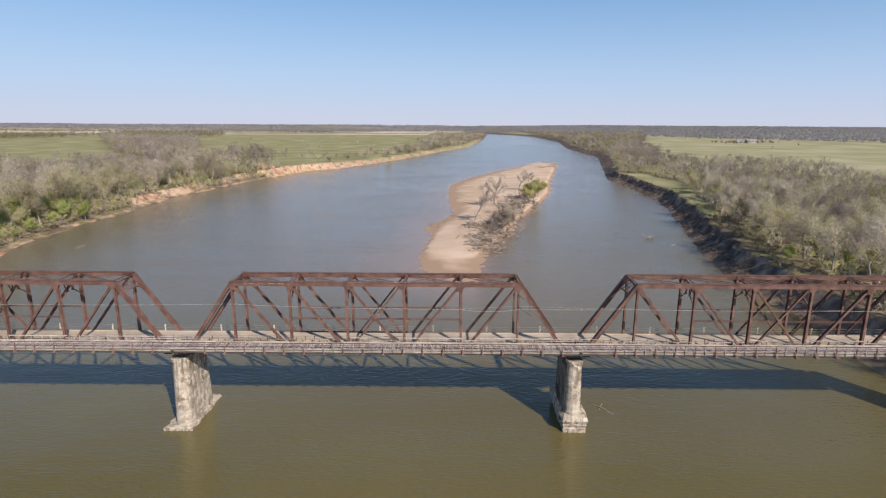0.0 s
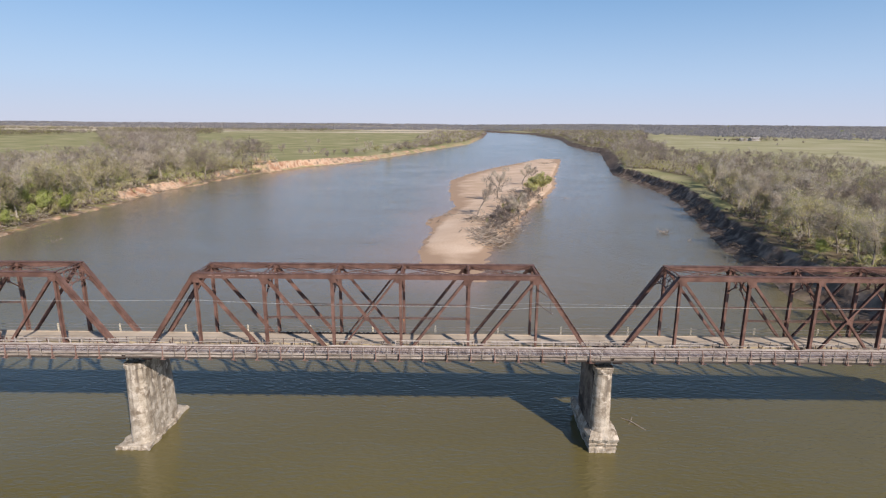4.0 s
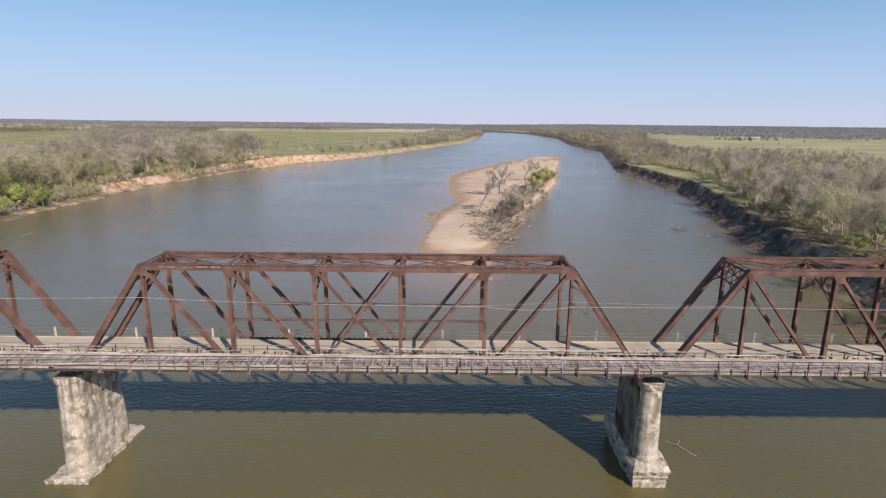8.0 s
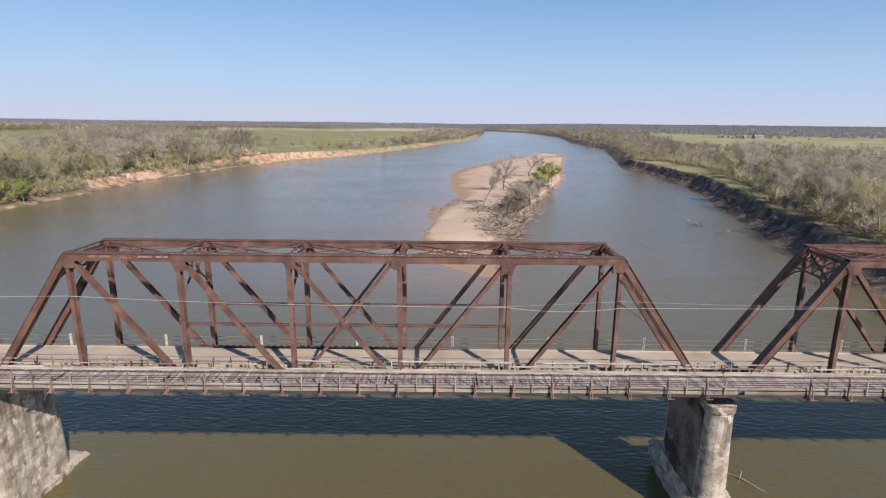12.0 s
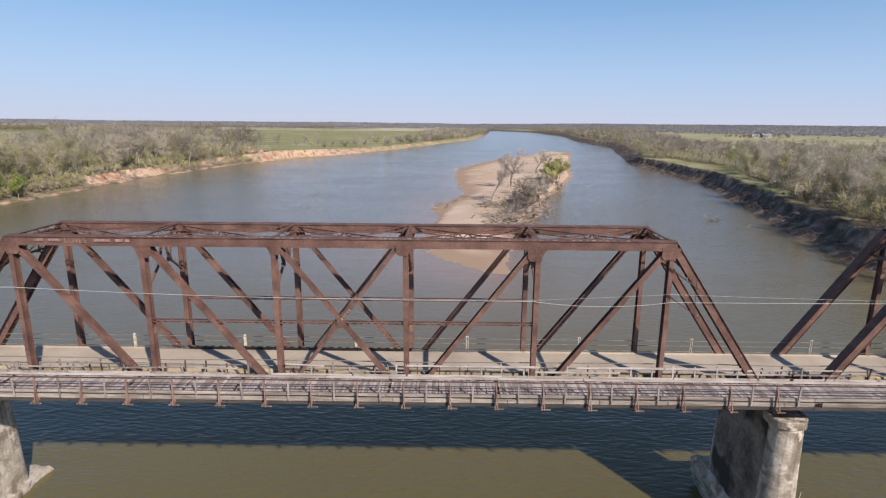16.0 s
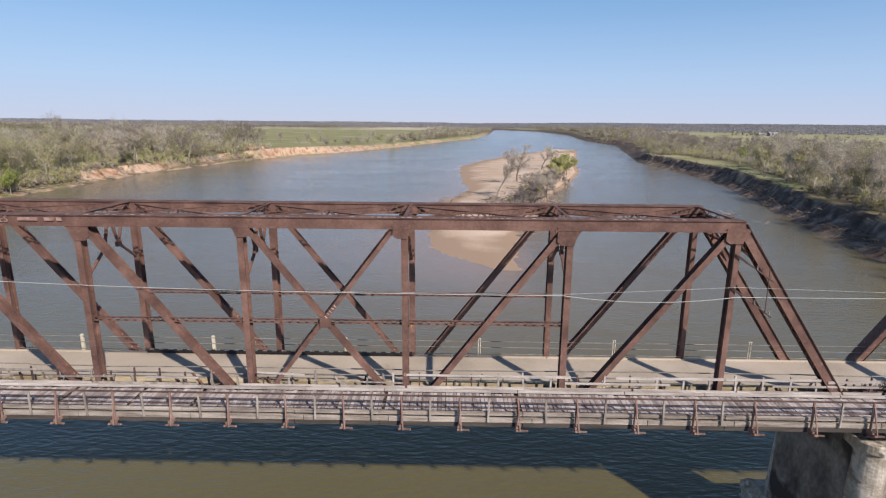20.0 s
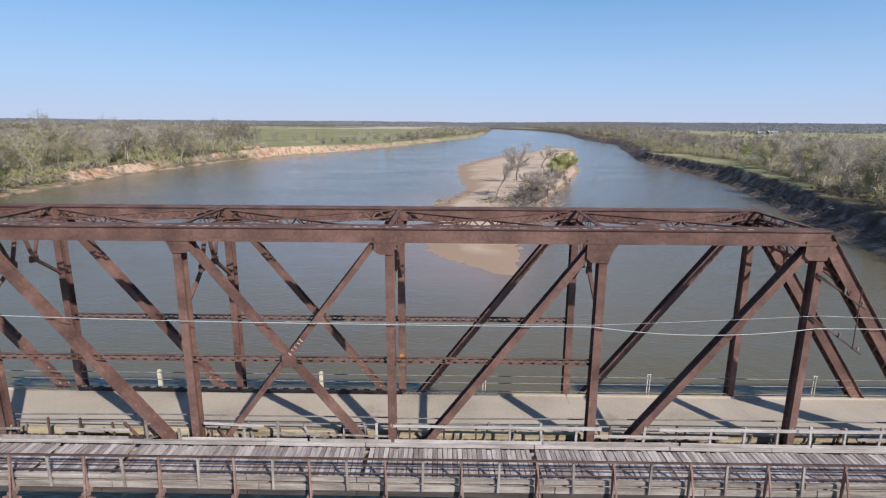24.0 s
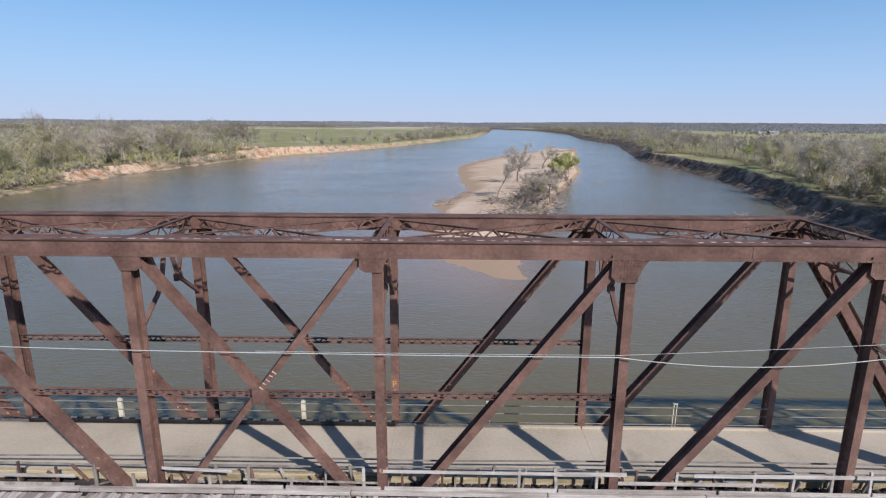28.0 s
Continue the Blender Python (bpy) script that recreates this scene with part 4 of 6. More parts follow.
def inner_railing():
    """Broken board railing between the walkway and the roadway: whole along the eastern half, mostly down in the west."""
    rail = empty("board_railing", "broken railing of pale weathered boards beside the walkway", "railing", "board railings")
    rnd = random.Random(9)
    n = 42
    for k in range(n):
        x = -PITCH / 2 + (k + 0.5) * PITCH / n
        if min(abs(x - q) for q in KNOTS) < 0.3:
            x += 0.45
        wild = x < 3
        lean = rnd.gauss(0, 0.24) if rnd.random() < (0.5 if wild else 0.15) else rnd.gauss(0, 0.02)
        h = rnd.choice((2.3, 2.1, 1.85, 1.6) if wild else (2.26, 2.26, 2.2, 2.34))
        steel = rnd.random() < 0.3
        part("post", Mesh().bar((x, -0.2, 0.9), (x + lean, -0.2 + rnd.uniform(-0.04, 0.04), h), 0.08 if steel else 0.11, 0.09, (0, 1, 0)), RUST_DARK if steel else POSTWOOD if wild else WHITEWOOD, rail)
    for x0, x1, z0, z1, w, white in BOARDS:
        part("board", Mesh().bar((x0, -0.28, z0), (x1, -0.28 + rnd.uniform(-0.015, 0.015), z1), 0.045, w * 0.82, (0, 0, 1)), WHITEWOOD if white else POSTWOOD, rail)
    for k in range(30):
        x0, y0, a, ln = rnd.uniform(-PITCH / 2 + 1, 4 if k < 20 else PITCH / 2 - 1), rnd.uniform(0.0, 0.7), rnd.gauss(0, 0.22), rnd.uniform(0.6, 2.2)
        d = Vector((math.cos(a) * ln, math.sin(a) * ln * 0.5, rnd.uniform(0.0, 0.3)))
        p = Vector((x0, y0, 0.95 + rnd.uniform(0, 0.12)))
        part("fallen_board", Mesh().bar(p - d / 2 + Vector((0, 0, d.z / 2)), p + d / 2 + Vector((0, 0, d.z / 2)), 0.13, 0.035, (0, 0, 1)), rnd.choice((POSTWOOD, BEAM, WHITEWOOD)), rail)
    for k in range(16):
        x = rnd.uniform(-PITCH / 2 + 1, 3)
        part("stake", Mesh().bar((x, 0.05, 0.95), (x + rnd.gauss(0, 0.3), 0.05 + rnd.uniform(-0.1, 0.1), rnd.uniform(1.5, 2.1)), 0.07, 0.06, (0, 1, 0)), rnd.choice((POSTWOOD, RUST_DARK, BEAM)), rail)
    rail.location = (0, 0, BASE)
    return rail


def old_rail():
    """Bent pipe rail with leaning stubs along the near edge of the roadway."""
    rail = empty("pipe_rail", "old bent pipe rail with leaning stub posts at the road edge", "railing", "pipe rails")
    rnd = random.Random(21)
    for k in range(46):
        x = -PITCH / 2 + 0.6 + k * 1.33
        h = rnd.uniform(0.35, 0.85)
        lean = rnd.gauss(0, 0.22)
        part("stub", Mesh().bar((x, 0.62, 0.9), (x + lean, 0.6 + rnd.uniform(-0.15, 0.1), 1.0 + h), 0.09, 0.1, (0, 1, 0)), rnd.choice((RUST, POSTWOOD, POSTWOOD)), rail)
    for z in (1.62, 2.02):
        x = -PITCH / 2
        while x < PITCH / 2 - 0.2:
            ln = min(rnd.choice((4.4, 8.7, 8.7)), PITCH / 2 - x)
            part("pipe", Mesh().tube((x, 0.72, z + rnd.gauss(0, 0.04)), (x + ln, 0.72, z + rnd.gauss(0, 0.04)), 0.035), GALV, rail)
            x += ln
    rail.location = (0, 0, BASE)
    return rail


def pier(x, base, shift, words):
    """Rounded-end concrete pier: battered shaft, coping and a broken footing."""
    p = empty("bridge_pier", "weathered pale concrete pier with rounded ends and broken footing", "bridge pier", "piers of the bridge")

    def loft(rings):
        m, n = Mesh(), 40
        for z, hw, y0, y1, jag in rings:
            for i in range(n):
                a = 2 * math.pi * i / n
                cx, sy = math.cos(a), math.sin(a)
                r = hw * (1 + jag * (noise.noise((cx * 2, sy * 2 + y0, z * 1.3 + x))))
                m.v.append((r * (abs(cx) ** 0.75) * (1 if cx > 0 else -1), (y1 - hw if sy > 0 else y0 + hw) + r * sy, z))
        for k in range(len(rings) - 1):
            for i in range(n):
                j = (i + 1) % n
                m.f.append((k * n + i, k * n + j, (k + 1) * n + j, (k + 1) * n + i))
        m.f.append(tuple(range(n - 1, -1, -1)))
        m.f.append(tuple((len(rings) - 1) * n + i for i in range(n)))
        return m

    for name, y0, y1 in (("cutwater", -1.75, 0.9), ("cutwater", 4.6, 7.3)):
        in0, in1 = (0.35, 0.0) if y0 < 0 else (0.0, -0.4)
        part(name, loft([(0.25 + 10.8 * (k // 2 + 0.05 * (k % 2)) / 9, 1.42 - 0.3 * (k // 2) / 9 - 0.012 * (k % 2), y0 + in0 * (k // 2) / 9, y1 + in1 * (k // 2) / 9, 0.03) for k in range(20)]).data(name, CONCRETE, smooth=True), None, p)
        yc0, yc1 = (-1.42, 1.0) if y0 < 0 else (4.5, 6.95)
        part("coping", loft([(11.02, 1.14, yc0 + 0.1, yc1 - 0.1, 0.02), (11.14, 1.28, yc0 - 0.12, yc1 + 0.08, 0.02), (11.66, 1.29, yc0 - 0.13, yc1 + 0.08, 0.02), (11.74, 1.22, yc0 - 0.05, yc1, 0.02)]).data("coping", CONCRETE), None, p)
    # the body between the cutwaters: board-marked courses, spalled and bulging a little
    body, nu, courses = Mesh(), 28, 14
    zs = [z for k in range(courses) for z in (0.25 + 11.95 * k / courses, 0.25 + 11.95 * (k + 0.45) / courses, 0.25 + 11.95 * (k + 0.95) / courses)] + [12.2]
    for j, z in enumerate(zs):
        hw = 1.45 - 0.31 * z / 12.2 - (0.03 if j % 3 == 2 else 0.0)
        ring = []
        for e in (1, -1):
            for i in range(nu + 1):
                lo, hi = (-0.35, 5.95) if z < 10.9 else (0.25, 5.35)
                yy = lo + (hi - lo) * (i / nu if e > 0 else 1 - i / nu)
                spall = noise.noise((yy * 0.9, z * 0.7, e * 7 + x)) * 0.05 + noise.noise((yy * 2.7, z * 2.7, e * 3 + x)) * 0.022
                ring.append((e * (hw + spall), yy, z))
        body.v += ring
    rn = 2 * nu + 2
    for j in range(len(zs) - 1):
        body.f += [(j * rn + i, j * rn + (i + 1) % rn, (j + 1) * rn + (i + 1) % rn, (j + 1) * rn + i) for i in range(rn)]
    body.f.append(tuple((len(zs) - 1) * rn + i for i in range(rn)))
    part("shaft", body, STAINED_SHADED if words.startswith("broken") else CONCRETE, p, "stained concrete shaft with shade in its colour" if words.startswith("broken") else "stained board-marked concrete shaft")
    m = Mesh()
    n = 56
    for z, wide, long in base:
        for i in range(n):
            a = 2 * math.pi * i / n
            cx, sy = math.cos(a), math.sin(a)
            q = max(abs(cx), abs(sy))
            ex, ey = cx / q, sy / q
            jag = 1 + 0.16 * noise.noise((ex * 3 + x, ey * 7, z * 1.1)) + 0.07 * noise.noise((ex * 9 + x, ey * 21, z * 3))
            m.v.append((ex * wide * jag + shift, 3.2 + ey * long * (1 + 0.25 * (jag - 1)), z))
    for k in range(len(base) - 1):
        for i in range(n):
            j = (i + 1) % n
            m.f.append((k * n + i, k * n + j, (k + 1) * n + j, (k + 1) * n + i))
    m.f.append(tuple((len(base) - 1) * n + i for i in range(n)))
    part("footing", m, CONCRETE, p, words)
    p.location = (x, 0, 0)
    return p


SLAB = [(-1.5, 2.15, 5.5), (0.1, 2.2, 5.55), (0.48, 2.18, 5.52), (0.56, 2.1, 5.42), (0.6, 1.7, 5.0)]
LEDGES = [(-1.5, 1.7, 4.9), (0.15, 1.75, 5.0), (0.7, 1.85, 5.1), (0.8, 1.72, 4.9), (1.3, 1.88, 5.1), (1.42, 1.75, 5.0), (2.1, 2.1, 5.4), (2.5, 1.95, 5.2), (2.95, 1.6, 4.7)]
span, boards, pipes, near_way = truss_span(), inner_railing(), old_rail(), walkway(True)
road_deck(True), guard_rail(True, False)
deck, guard, east_guard = road_deck(False), guard_rail(True, True), guard_rail(False, False)
deck.location.x, guard.location.x, east_guard.location.x = PITCH, -PITCH, PITCH
copy_thing(guard, pose(-2 * PITCH, 0, BASE))
for k in (-2, -1):
    copy_thing(deck, pose(k * PITCH, 0, BASE))
for ob in (span, boards, pipes):
    for k in (-2, -1, 1):
        copy_thing(ob, pose(k * PITCH, 0, BASE))
far_way = walkway(False)
far_way.location.x = PITCH
for k in (-2, -1):
    copy_thing(far_way, pose(k * PITCH, 0, BASE))
for k in (-2.5, -1.5, -0.5, 0.5, 1.5):
    slab = k in (-2.5, -0.5)
    pier(k * PITCH, SLAB if slab else LEDGES, -0.45 if slab else 0.25, "wide flat concrete footing slab at the waterline" if slab else "broken ledged concrete footing undercut by the river")


def cable(name, pts, r, label):
    m, n = Mesh(), 6
    for p in pts:
        m.v += [(p[0], p[1] + r * math.cos(a * math.pi / 3), p[2] + r * math.sin(a * math.pi / 3)) for a in range(n)]
    for k in range(len(pts) - 1):
        m.f += [(k * n + i, k * n + (i + 1) % n, (k + 1) * n + (i + 1) % n, (k + 1) * n + i) for i in range(n)]
    ob = new(name, m.data(name, CABLE, smooth=True))
    return tagged(ob, label, "cable", "cables along the truss")


def sag(a, b, dip, n=14):
    a, b = Vector(a), Vector(b)
    return [a.lerp(b, i / n) - Vector((0, 0, 4 * dip * (i / n) * (1 - i / n))) for i in range(n + 1)]


spots = [(-153, 20.0, 0.1), (-92.1, 20.2, 0.1), (-40.0, 20.1, 0.03), (-21.9, 20.38, 0.12), (0.0, 19.8, 0.02), (12.8, 19.76, 0.33), (21.9, 19.79, 0.03), (39.7, 19.9, 0.1), (70, 19.9, 0.1), (92, 19.9, 0)]
line = []
for (a, za, dip), (b, zb, _) in zip(spots, spots[1:]):
    line += sag((a, -0.45, za), (b, -0.45, zb), dip)
cable("utility_cable", line, 0.017, "pale slack utility cable strung along the truss")
cable("messenger_wire", sag((0.0, -0.45, 19.86), (12.8, -0.45, 19.84), 0.02, 8) + sag((12.8, -0.45, 19.84), (21.9, -0.45, 20.34), 0.02, 6) + sag((21.9, -0.45, 20.34), (39.7, -0.45, 20.0), 0.05, 8), 0.008, "thin taut messenger wire above the cable")


# slanting rods of the old pole line on a hip post
bracket = empty("line_bracket", "rusty slanting bracket rods on a hip post of the truss", "bracket")
for z0, z1, ln in ((22.1, 20.7, 1.95), (20.3, 18.75, 2.1)):
    arm = part("arm", Mesh().bar((0, -0.3, z0), (ln, -0.62, z1), 0.07, 0.07, (0, 1, 0)).bar((0, -0.3, z0 - 0.12), (ln * 0.6, -0.5, z0 + (z1 - z0) * 0.6), 0.04, 0.05, (0, 1, 0)), RUST_DARK, bracket)
    for f in (0.55, 0.95):
        part("insulator", Mesh().tube((ln * f, -0.55, z0 + (z1 - z0) * f), (ln * f, -0.55, z0 + (z1 - z0) * f + 0.22), 0.04), GALV, arm)
part("tie_rod", Mesh().tube((1.75, -0.6, 18.95), (1.72, -0.56, 21.6), 0.025), RUST_DARK, bracket)
bracket.location = (KNOTS[5] - 0.1, 0, 0)


def valve_group():
    """Pipe stubs with handwheels where two spans meet, beside the walkway."""
    v = empty("pipe_valves", "rusty pipe valves with handwheels beside the walkway", "pipe valves")
    part("pipe", Mesh().tube((-1.3, 0.25, 1.35), (1.5, 0.25, 1.35), 0.09, 10), RUST_DARK, v)
    part("pipe", Mesh().tube((-0.9, 0.6, 1.2), (1.2, 0.6, 1.2), 0.07, 10), GALV, v)
    for x, y, z, r in ((-0.55, 0.25, 1.72, 0.21), (0.25, 0.25, 1.75, 0.24), (0.85, 0.6, 1.55, 0.18)):
        body = part("valve", Mesh().tube((x, y, 1.2), (x, y, z), 0.06, 8).tube((x - 0.16, y, 1.33), (x + 0.16, y, 1.33), 0.15, 10), RUST_DARK, v)
        ring = Mesh()
        for k in range(14):
            a, b = 2 * math.pi * k / 14, 2 * math.pi * (k + 1) / 14
            ring.tube((x + r * math.cos(a), y - 0.04, z + r * math.sin(a)), (x + r * math.cos(b), y - 0.04, z + r * math.sin(b)), 0.022, 5)
        for a in (0.4, 0.4 + math.pi / 2):
            ring.tube((x - r * math.cos(a), y - 0.04, z - r * math.sin(a)), (x + r * math.cos(a), y - 0.04, z + r * math.sin(a)), 0.016, 5)
        part("handwheel", ring, GALV, body)
    v.location = (30.6, 0, BASE)


valve_group()


# ---- painted marks on the steel ----
def scrawl(x0, x1, y, z, high, seed, label, flat=False):
    """Plain bars in place of painted names and scrawls, a few millimetres proud of the steel."""
    g = random.Random(seed)
    thing = empty("painted_marks", label, "painted marks", "painted marks")
    x = x0
    while x < x1 - 0.1:
        w = min(g.uniform(0.15, 0.3) if flat else g.uniform(0.5, 1.1), x1 - x)
        size = (w, high * g.choice((0.2, 0.8, 0.3, 0.5)), 0.006) if flat else (w, 0.006, high * 0.6)
        part("bar", Mesh().box((x + w / 2, y + (g.uniform(-0.06, 0.06) if flat else 0), z), size), CHALK if flat else PAINT, thing)
        x += w + g.uniform(0.1, 0.35)
    return thing


face = -0.36
scrawl(-19.9, -18.2, face, BASE + TOPZ + 0.08, 0.3, 1, "faded pink painted marks on the top chord")
scrawl(-16.0, -13.65, face, BASE + TOPZ + 0.08, 0.3, 2, "pale pink painted marks on the top chord")
for a, b, sd in ((-13.5, -9.0, 3), (-6.5, -1.0, 4), (1.5, 5.4, 5), (6.4, 10.2, 6), (11.0, 14.5, 7), (15.2, 19.0, 8)):
    scrawl(a, b, -0.18, BASE + TOPZ + 0.329, 0.2, sd, "pale scrawled marks along the top of the chord", True)
word = bpy.data.curves.new("painted_word", "FONT")
word.body, word.size, word.extrude = "LOVES", 0.5, 0.004
word.materials.append(PAINT)
ob = new("painted_word", word)
ob.matrix_world = pose(-17.95, face - 0.002, BASE + TOPZ - 0.1, 90, 0, 0)
tagged(ob, "pale pink painted word on the rusty top chord", "painted word")
letter = bpy.data.curves.new("painted_letter", "FONT")
letter.body, letter.size, letter.extrude = "P", 0.42, 0.004
letter.materials.append(ORANGE)
ob = new("painted_letter", letter)
ob.matrix_world = pose(4.22, WIDE - 0.268, 15.82, 90, 0, 0)
tagged(ob, "orange painted letter on a steel post", "painted letter")

slant = empty("painted_marks", "small white scrawl on a crossing diagonal", "painted marks", "painted marks")
for k in range(6):
    q = Vector((0.55 - 0.13 * k, -0.232, BASE + 6.1 - 0.155 * k))
    part("bar", Mesh().bar(q + Vector((-0.06, 0, 0.05)), q + Vector((0.07, 0, -0.06 + 0.05 * (k % 2))), 0.05, 0.006, (0, 1, 0)), CHALK, slant)


# ---- trees ----
def bank_x(y, bank):
    return np.interp(y, [p[0] for p in bank[:-3]], [p[1] for p in bank[:-3]])


def ground_z(x, y):
    return float(land(np.array([x], float), np.array([y], float))[0])


def tufts(c, r, u, ln, wd, g, up=0.35, loose=0.3):
    """Small twig or leaf sprays on a crown's shell, each facing roughly outwards: centres c, radii r, directions u."""
    n = len(c)
    p = c + u * r
    a = u * 0.55 + g.normal(size=(n, 3)) * 0.6 + [0, 0, up]
    a /= np.linalg.norm(a, axis=1)[:, None] + 1e-9
    face = u + g.normal(size=(n, 3)) * loose
    b = np.cross(face, a)
    b /= np.linalg.norm(b, axis=1)[:, None] + 1e-9
    a, w = a * np.reshape(ln, (-1, 1)) / 2, b * np.reshape(wd, (-1, 1)) / 2
    return np.stack([p - a - w, p + a - w * 0.5, p + a + w * 0.5, p - a + w], 1)


def sprays(n, g):
    """Directions over a clump, fewer underneath."""
    u = g.normal(size=(n, 3)) + [0, 0, 0.25]
    return u / np.linalg.norm(u, axis=1)[:, None]


def tree_meshes(seed, high, spread, buds, leaf, twigs=340, lean=0.0, coarse=False, pale=False, wisp=1.0):
    """A tapered trunk with forking limbs, and a crown of fine twigs with small leaf clumps."""
    rng = np.random.default_rng(seed)
    wood = Mesh()
    fat = 1.7 if coarse else 1.0
    tips = []

    def limb(p, d, ln, r, depth):
        n = 1 if coarse and depth else 3
        for i in range(n):
            d2 = d + rng.normal(size=3) * 0.13 + np.array([0, 0, 0.05])
            d2 /= np.linalg.norm(d2)
            q = p + d2 * ln / n
            r2 = r * (1 - 0.25 * (i + 1) / n)
            sides = 6 if depth == 0 else 4 if depth == 1 else 3
            up = Vector((0, 1, 0)) if abs(d2[2]) > 0.7 else Vector((0, 0, 1))
            dv = Vector(d2)
            u = (up - dv * up.dot(dv)).normalized()
            w = dv.cross(u)
            k = len(wood.v)
            for c, rr in ((p, r), (q, r2)):
                for a in range(sides):
                    t = 2 * math.pi * a / sides
                    wood.v.append(tuple(Vector(c) + u * rr * math.cos(t) + w * rr * math.sin(t)))
            for a in range(sides):
                b = (a + 1) % sides
                wood.f.append((k + a, k + b, k + sides + b, k + sides + a))
            if depth >= 1 or i >= 1:
                for _ in range(1 if depth else 2):
                    tips.append((q, d2, depth))
                    if depth < 2 and rng.random() < 0.85:
                        side = np.cross(d2, rng.normal(size=3))
                        side /= np.linalg.norm(side)
                        nd = d2 * 0.65 + side * spread
                        limb(q, nd / np.linalg.norm(nd), ln * rng.uniform(0.45, 0.72), r2 * 0.55, depth + 1)
            p, d, r = q, d2, r2
        if depth < 2:
            for _ in range(2):
                side = np.cross(d, rng.normal(size=3))
                side /= np.linalg.norm(side)
                nd = d * 0.9 + side * spread * 0.8
                limb(p, nd / np.linalg.norm(nd), ln * rng.uniform(0.5, 0.75), r * 0.7, depth + 1)
        else:
            tips.append((p, d, 3))

    limb(np.zeros(3), np.array([lean, 0.03, 1.0]), high * 0.42, high * 0.014, 0)
    fine = np.array([t[0] for t in tips if t[2] >= 1])
    fine = fine[rng.permutation(len(fine))[:70]]
    which = rng.integers(len(fine), size=twigs)
    size = rng.uniform(0.05, 0.11, len(fine)) * high * wisp
    u = sprays(twigs, rng)
    rad = (size[which] * rng.uniform(0.35, 1.15, twigs))[:, None]
    bare = tufts(fine[which], rad, u, rng.uniform(0.04, 0.085, twigs) * high * (1.3 if coarse else 1), rng.uniform(0.06, 0.11, twigs) * fat * wisp, rng, 0.35 / wisp)
    which = rng.integers(len(fine), size=max(buds, 1))
    u = sprays(len(which), rng)
    rad = (size[which] * rng.uniform(0.7, 1.2, len(which)))[:, None]
    s = rng.uniform(0.2, 0.4, len(which)) * fat * (1.25 if leaf in (LEAF, WILLOW) else 1)
    green = tufts(fine[which], rad, u, s, s * 0.62, rng, 0.1)[:buds]
    quads = np.concatenate([bare, green])
    if coarse:
        return np.array(wood.v), np.array([f for f in wood.f]), quads, twigs, 2 if leaf is LEAF else 1
    cv = quads.reshape(-1, 3)
    crown = bpy.data.meshes.new("crown")
    crown.from_pydata(cv.tolist(), [], np.arange(len(cv)).reshape(-1, 4).tolist())
    crown.attributes.new("tone", "FLOAT", "POINT").data.foreach_set("value", np.full(len(cv), 0.5, np.float32))
    crown.materials.append(TWIG), crown.materials.append(leaf)
    crown.polygons.foreach_set("material_index", [0] * twigs + [1] * (len(quads) - twigs))
    return wood.data("trunk", PALEBARK if pale else BARK, smooth=True), crown


KINDS = [
    (tree_meshes(1, 17, 0.55, 500, BUD, 1500), "bare grey cottonwood just coming into bud on the bank"),
    (tree_meshes(2, 20, 0.5, 150, BUD, 900, pale=True), "tall bare pale-limbed tree on the river bank"),
    (tree_meshes(3, 15, 0.65, 1700, BUD, 900), "olive-budding spreading tree in the riverside wood"),
    (tree_meshes(4, 17, 0.6, 1300, BUD, 1000), "slender tree with yellow-green spring buds"),
    (tree_meshes(5, 11, 0.75, 2200, LEAF, 500), "small bright green leafing tree at the bank edge"),
    (tree_meshes(6, 17, 0.6, 0, BUD, 1800), "leafless grey-brown tree with fine twigs"),
    (tree_meshes(7, 10, 0.8, 2600, WILLOW, 700, wisp=1.3), "olive leafing willow on the sandbar"),
    (tree_meshes(8, 14, 0.42, 0, BUD, 1500, wisp=0.6), "slender bare tree with fine upright twigs on the sandbar"),
]


def tree(kind, x, y, s, turn, z=None, label="", group="riverside trees"):
    (wood, crown), words = KINDS[kind]
    t = empty("tree", label or words, "tree", group)
    part("trunk", wood, None, t)
    part("crown", crown, None, t)
    t.matrix_world = pose(x, y, (ground_z(x, y) if z is None else z) - 0.15, 0, 0, turn) @ Matrix.Scale(s, 4)
    return t


rng = np.random.default_rng(12)


def scatter(gap, x0, x1, y0, y1, keep):
    """Jittered spots over a rectangle, kept where keep(x, y) says so."""
    gx, gy = np.meshgrid(np.arange(x0, x1, gap), np.arange(y0, y1, gap))
    x, y = gx.ravel() + rng.uniform(-0.48, 0.48, gx.size) * gap, gy.ravel() + rng.uniform(-0.48, 0.48, gx.size) * gap
    k = keep(x, y) & (inside_distance(x, y, RIVER) < -4)
    return x[k], y[k]


def left_woods(x, y):
    o = bank_x(y, LEFT_BANK) - x
    line = np.interp(y, [-60, 435, 890, 1400], [-60, -140, -366, -600])
    near = y < np.interp(-x, [137, 181, 250, 330, 430, 700], [430, 480, 450, 430, 385, 340]) + 12 * wobble(x, y, 30, 1.0)
    grove = (x > -0.66 * y) & (x < -28 - 0.455 * y + 10 * wobble(x, y, 25, 2.0)) & (y > 540) & (y < 1350)
    return (o > 7) & (x < line + 14 * wobble(x, y, 30, 1.0)) & (near | grove)


def lawn(x, y):
    """The mown strip behind the lip of the east bank."""
    o = x - bank_x(y, RIGHT_BANK)
    return (y > 40) & (y < 385) & (o < np.interp(y, [40, 105, 160, 250, 330, 385], [15, 16, 16, 18, 33, 24]) + 3 * wobble(x, y, 18, 2.0))


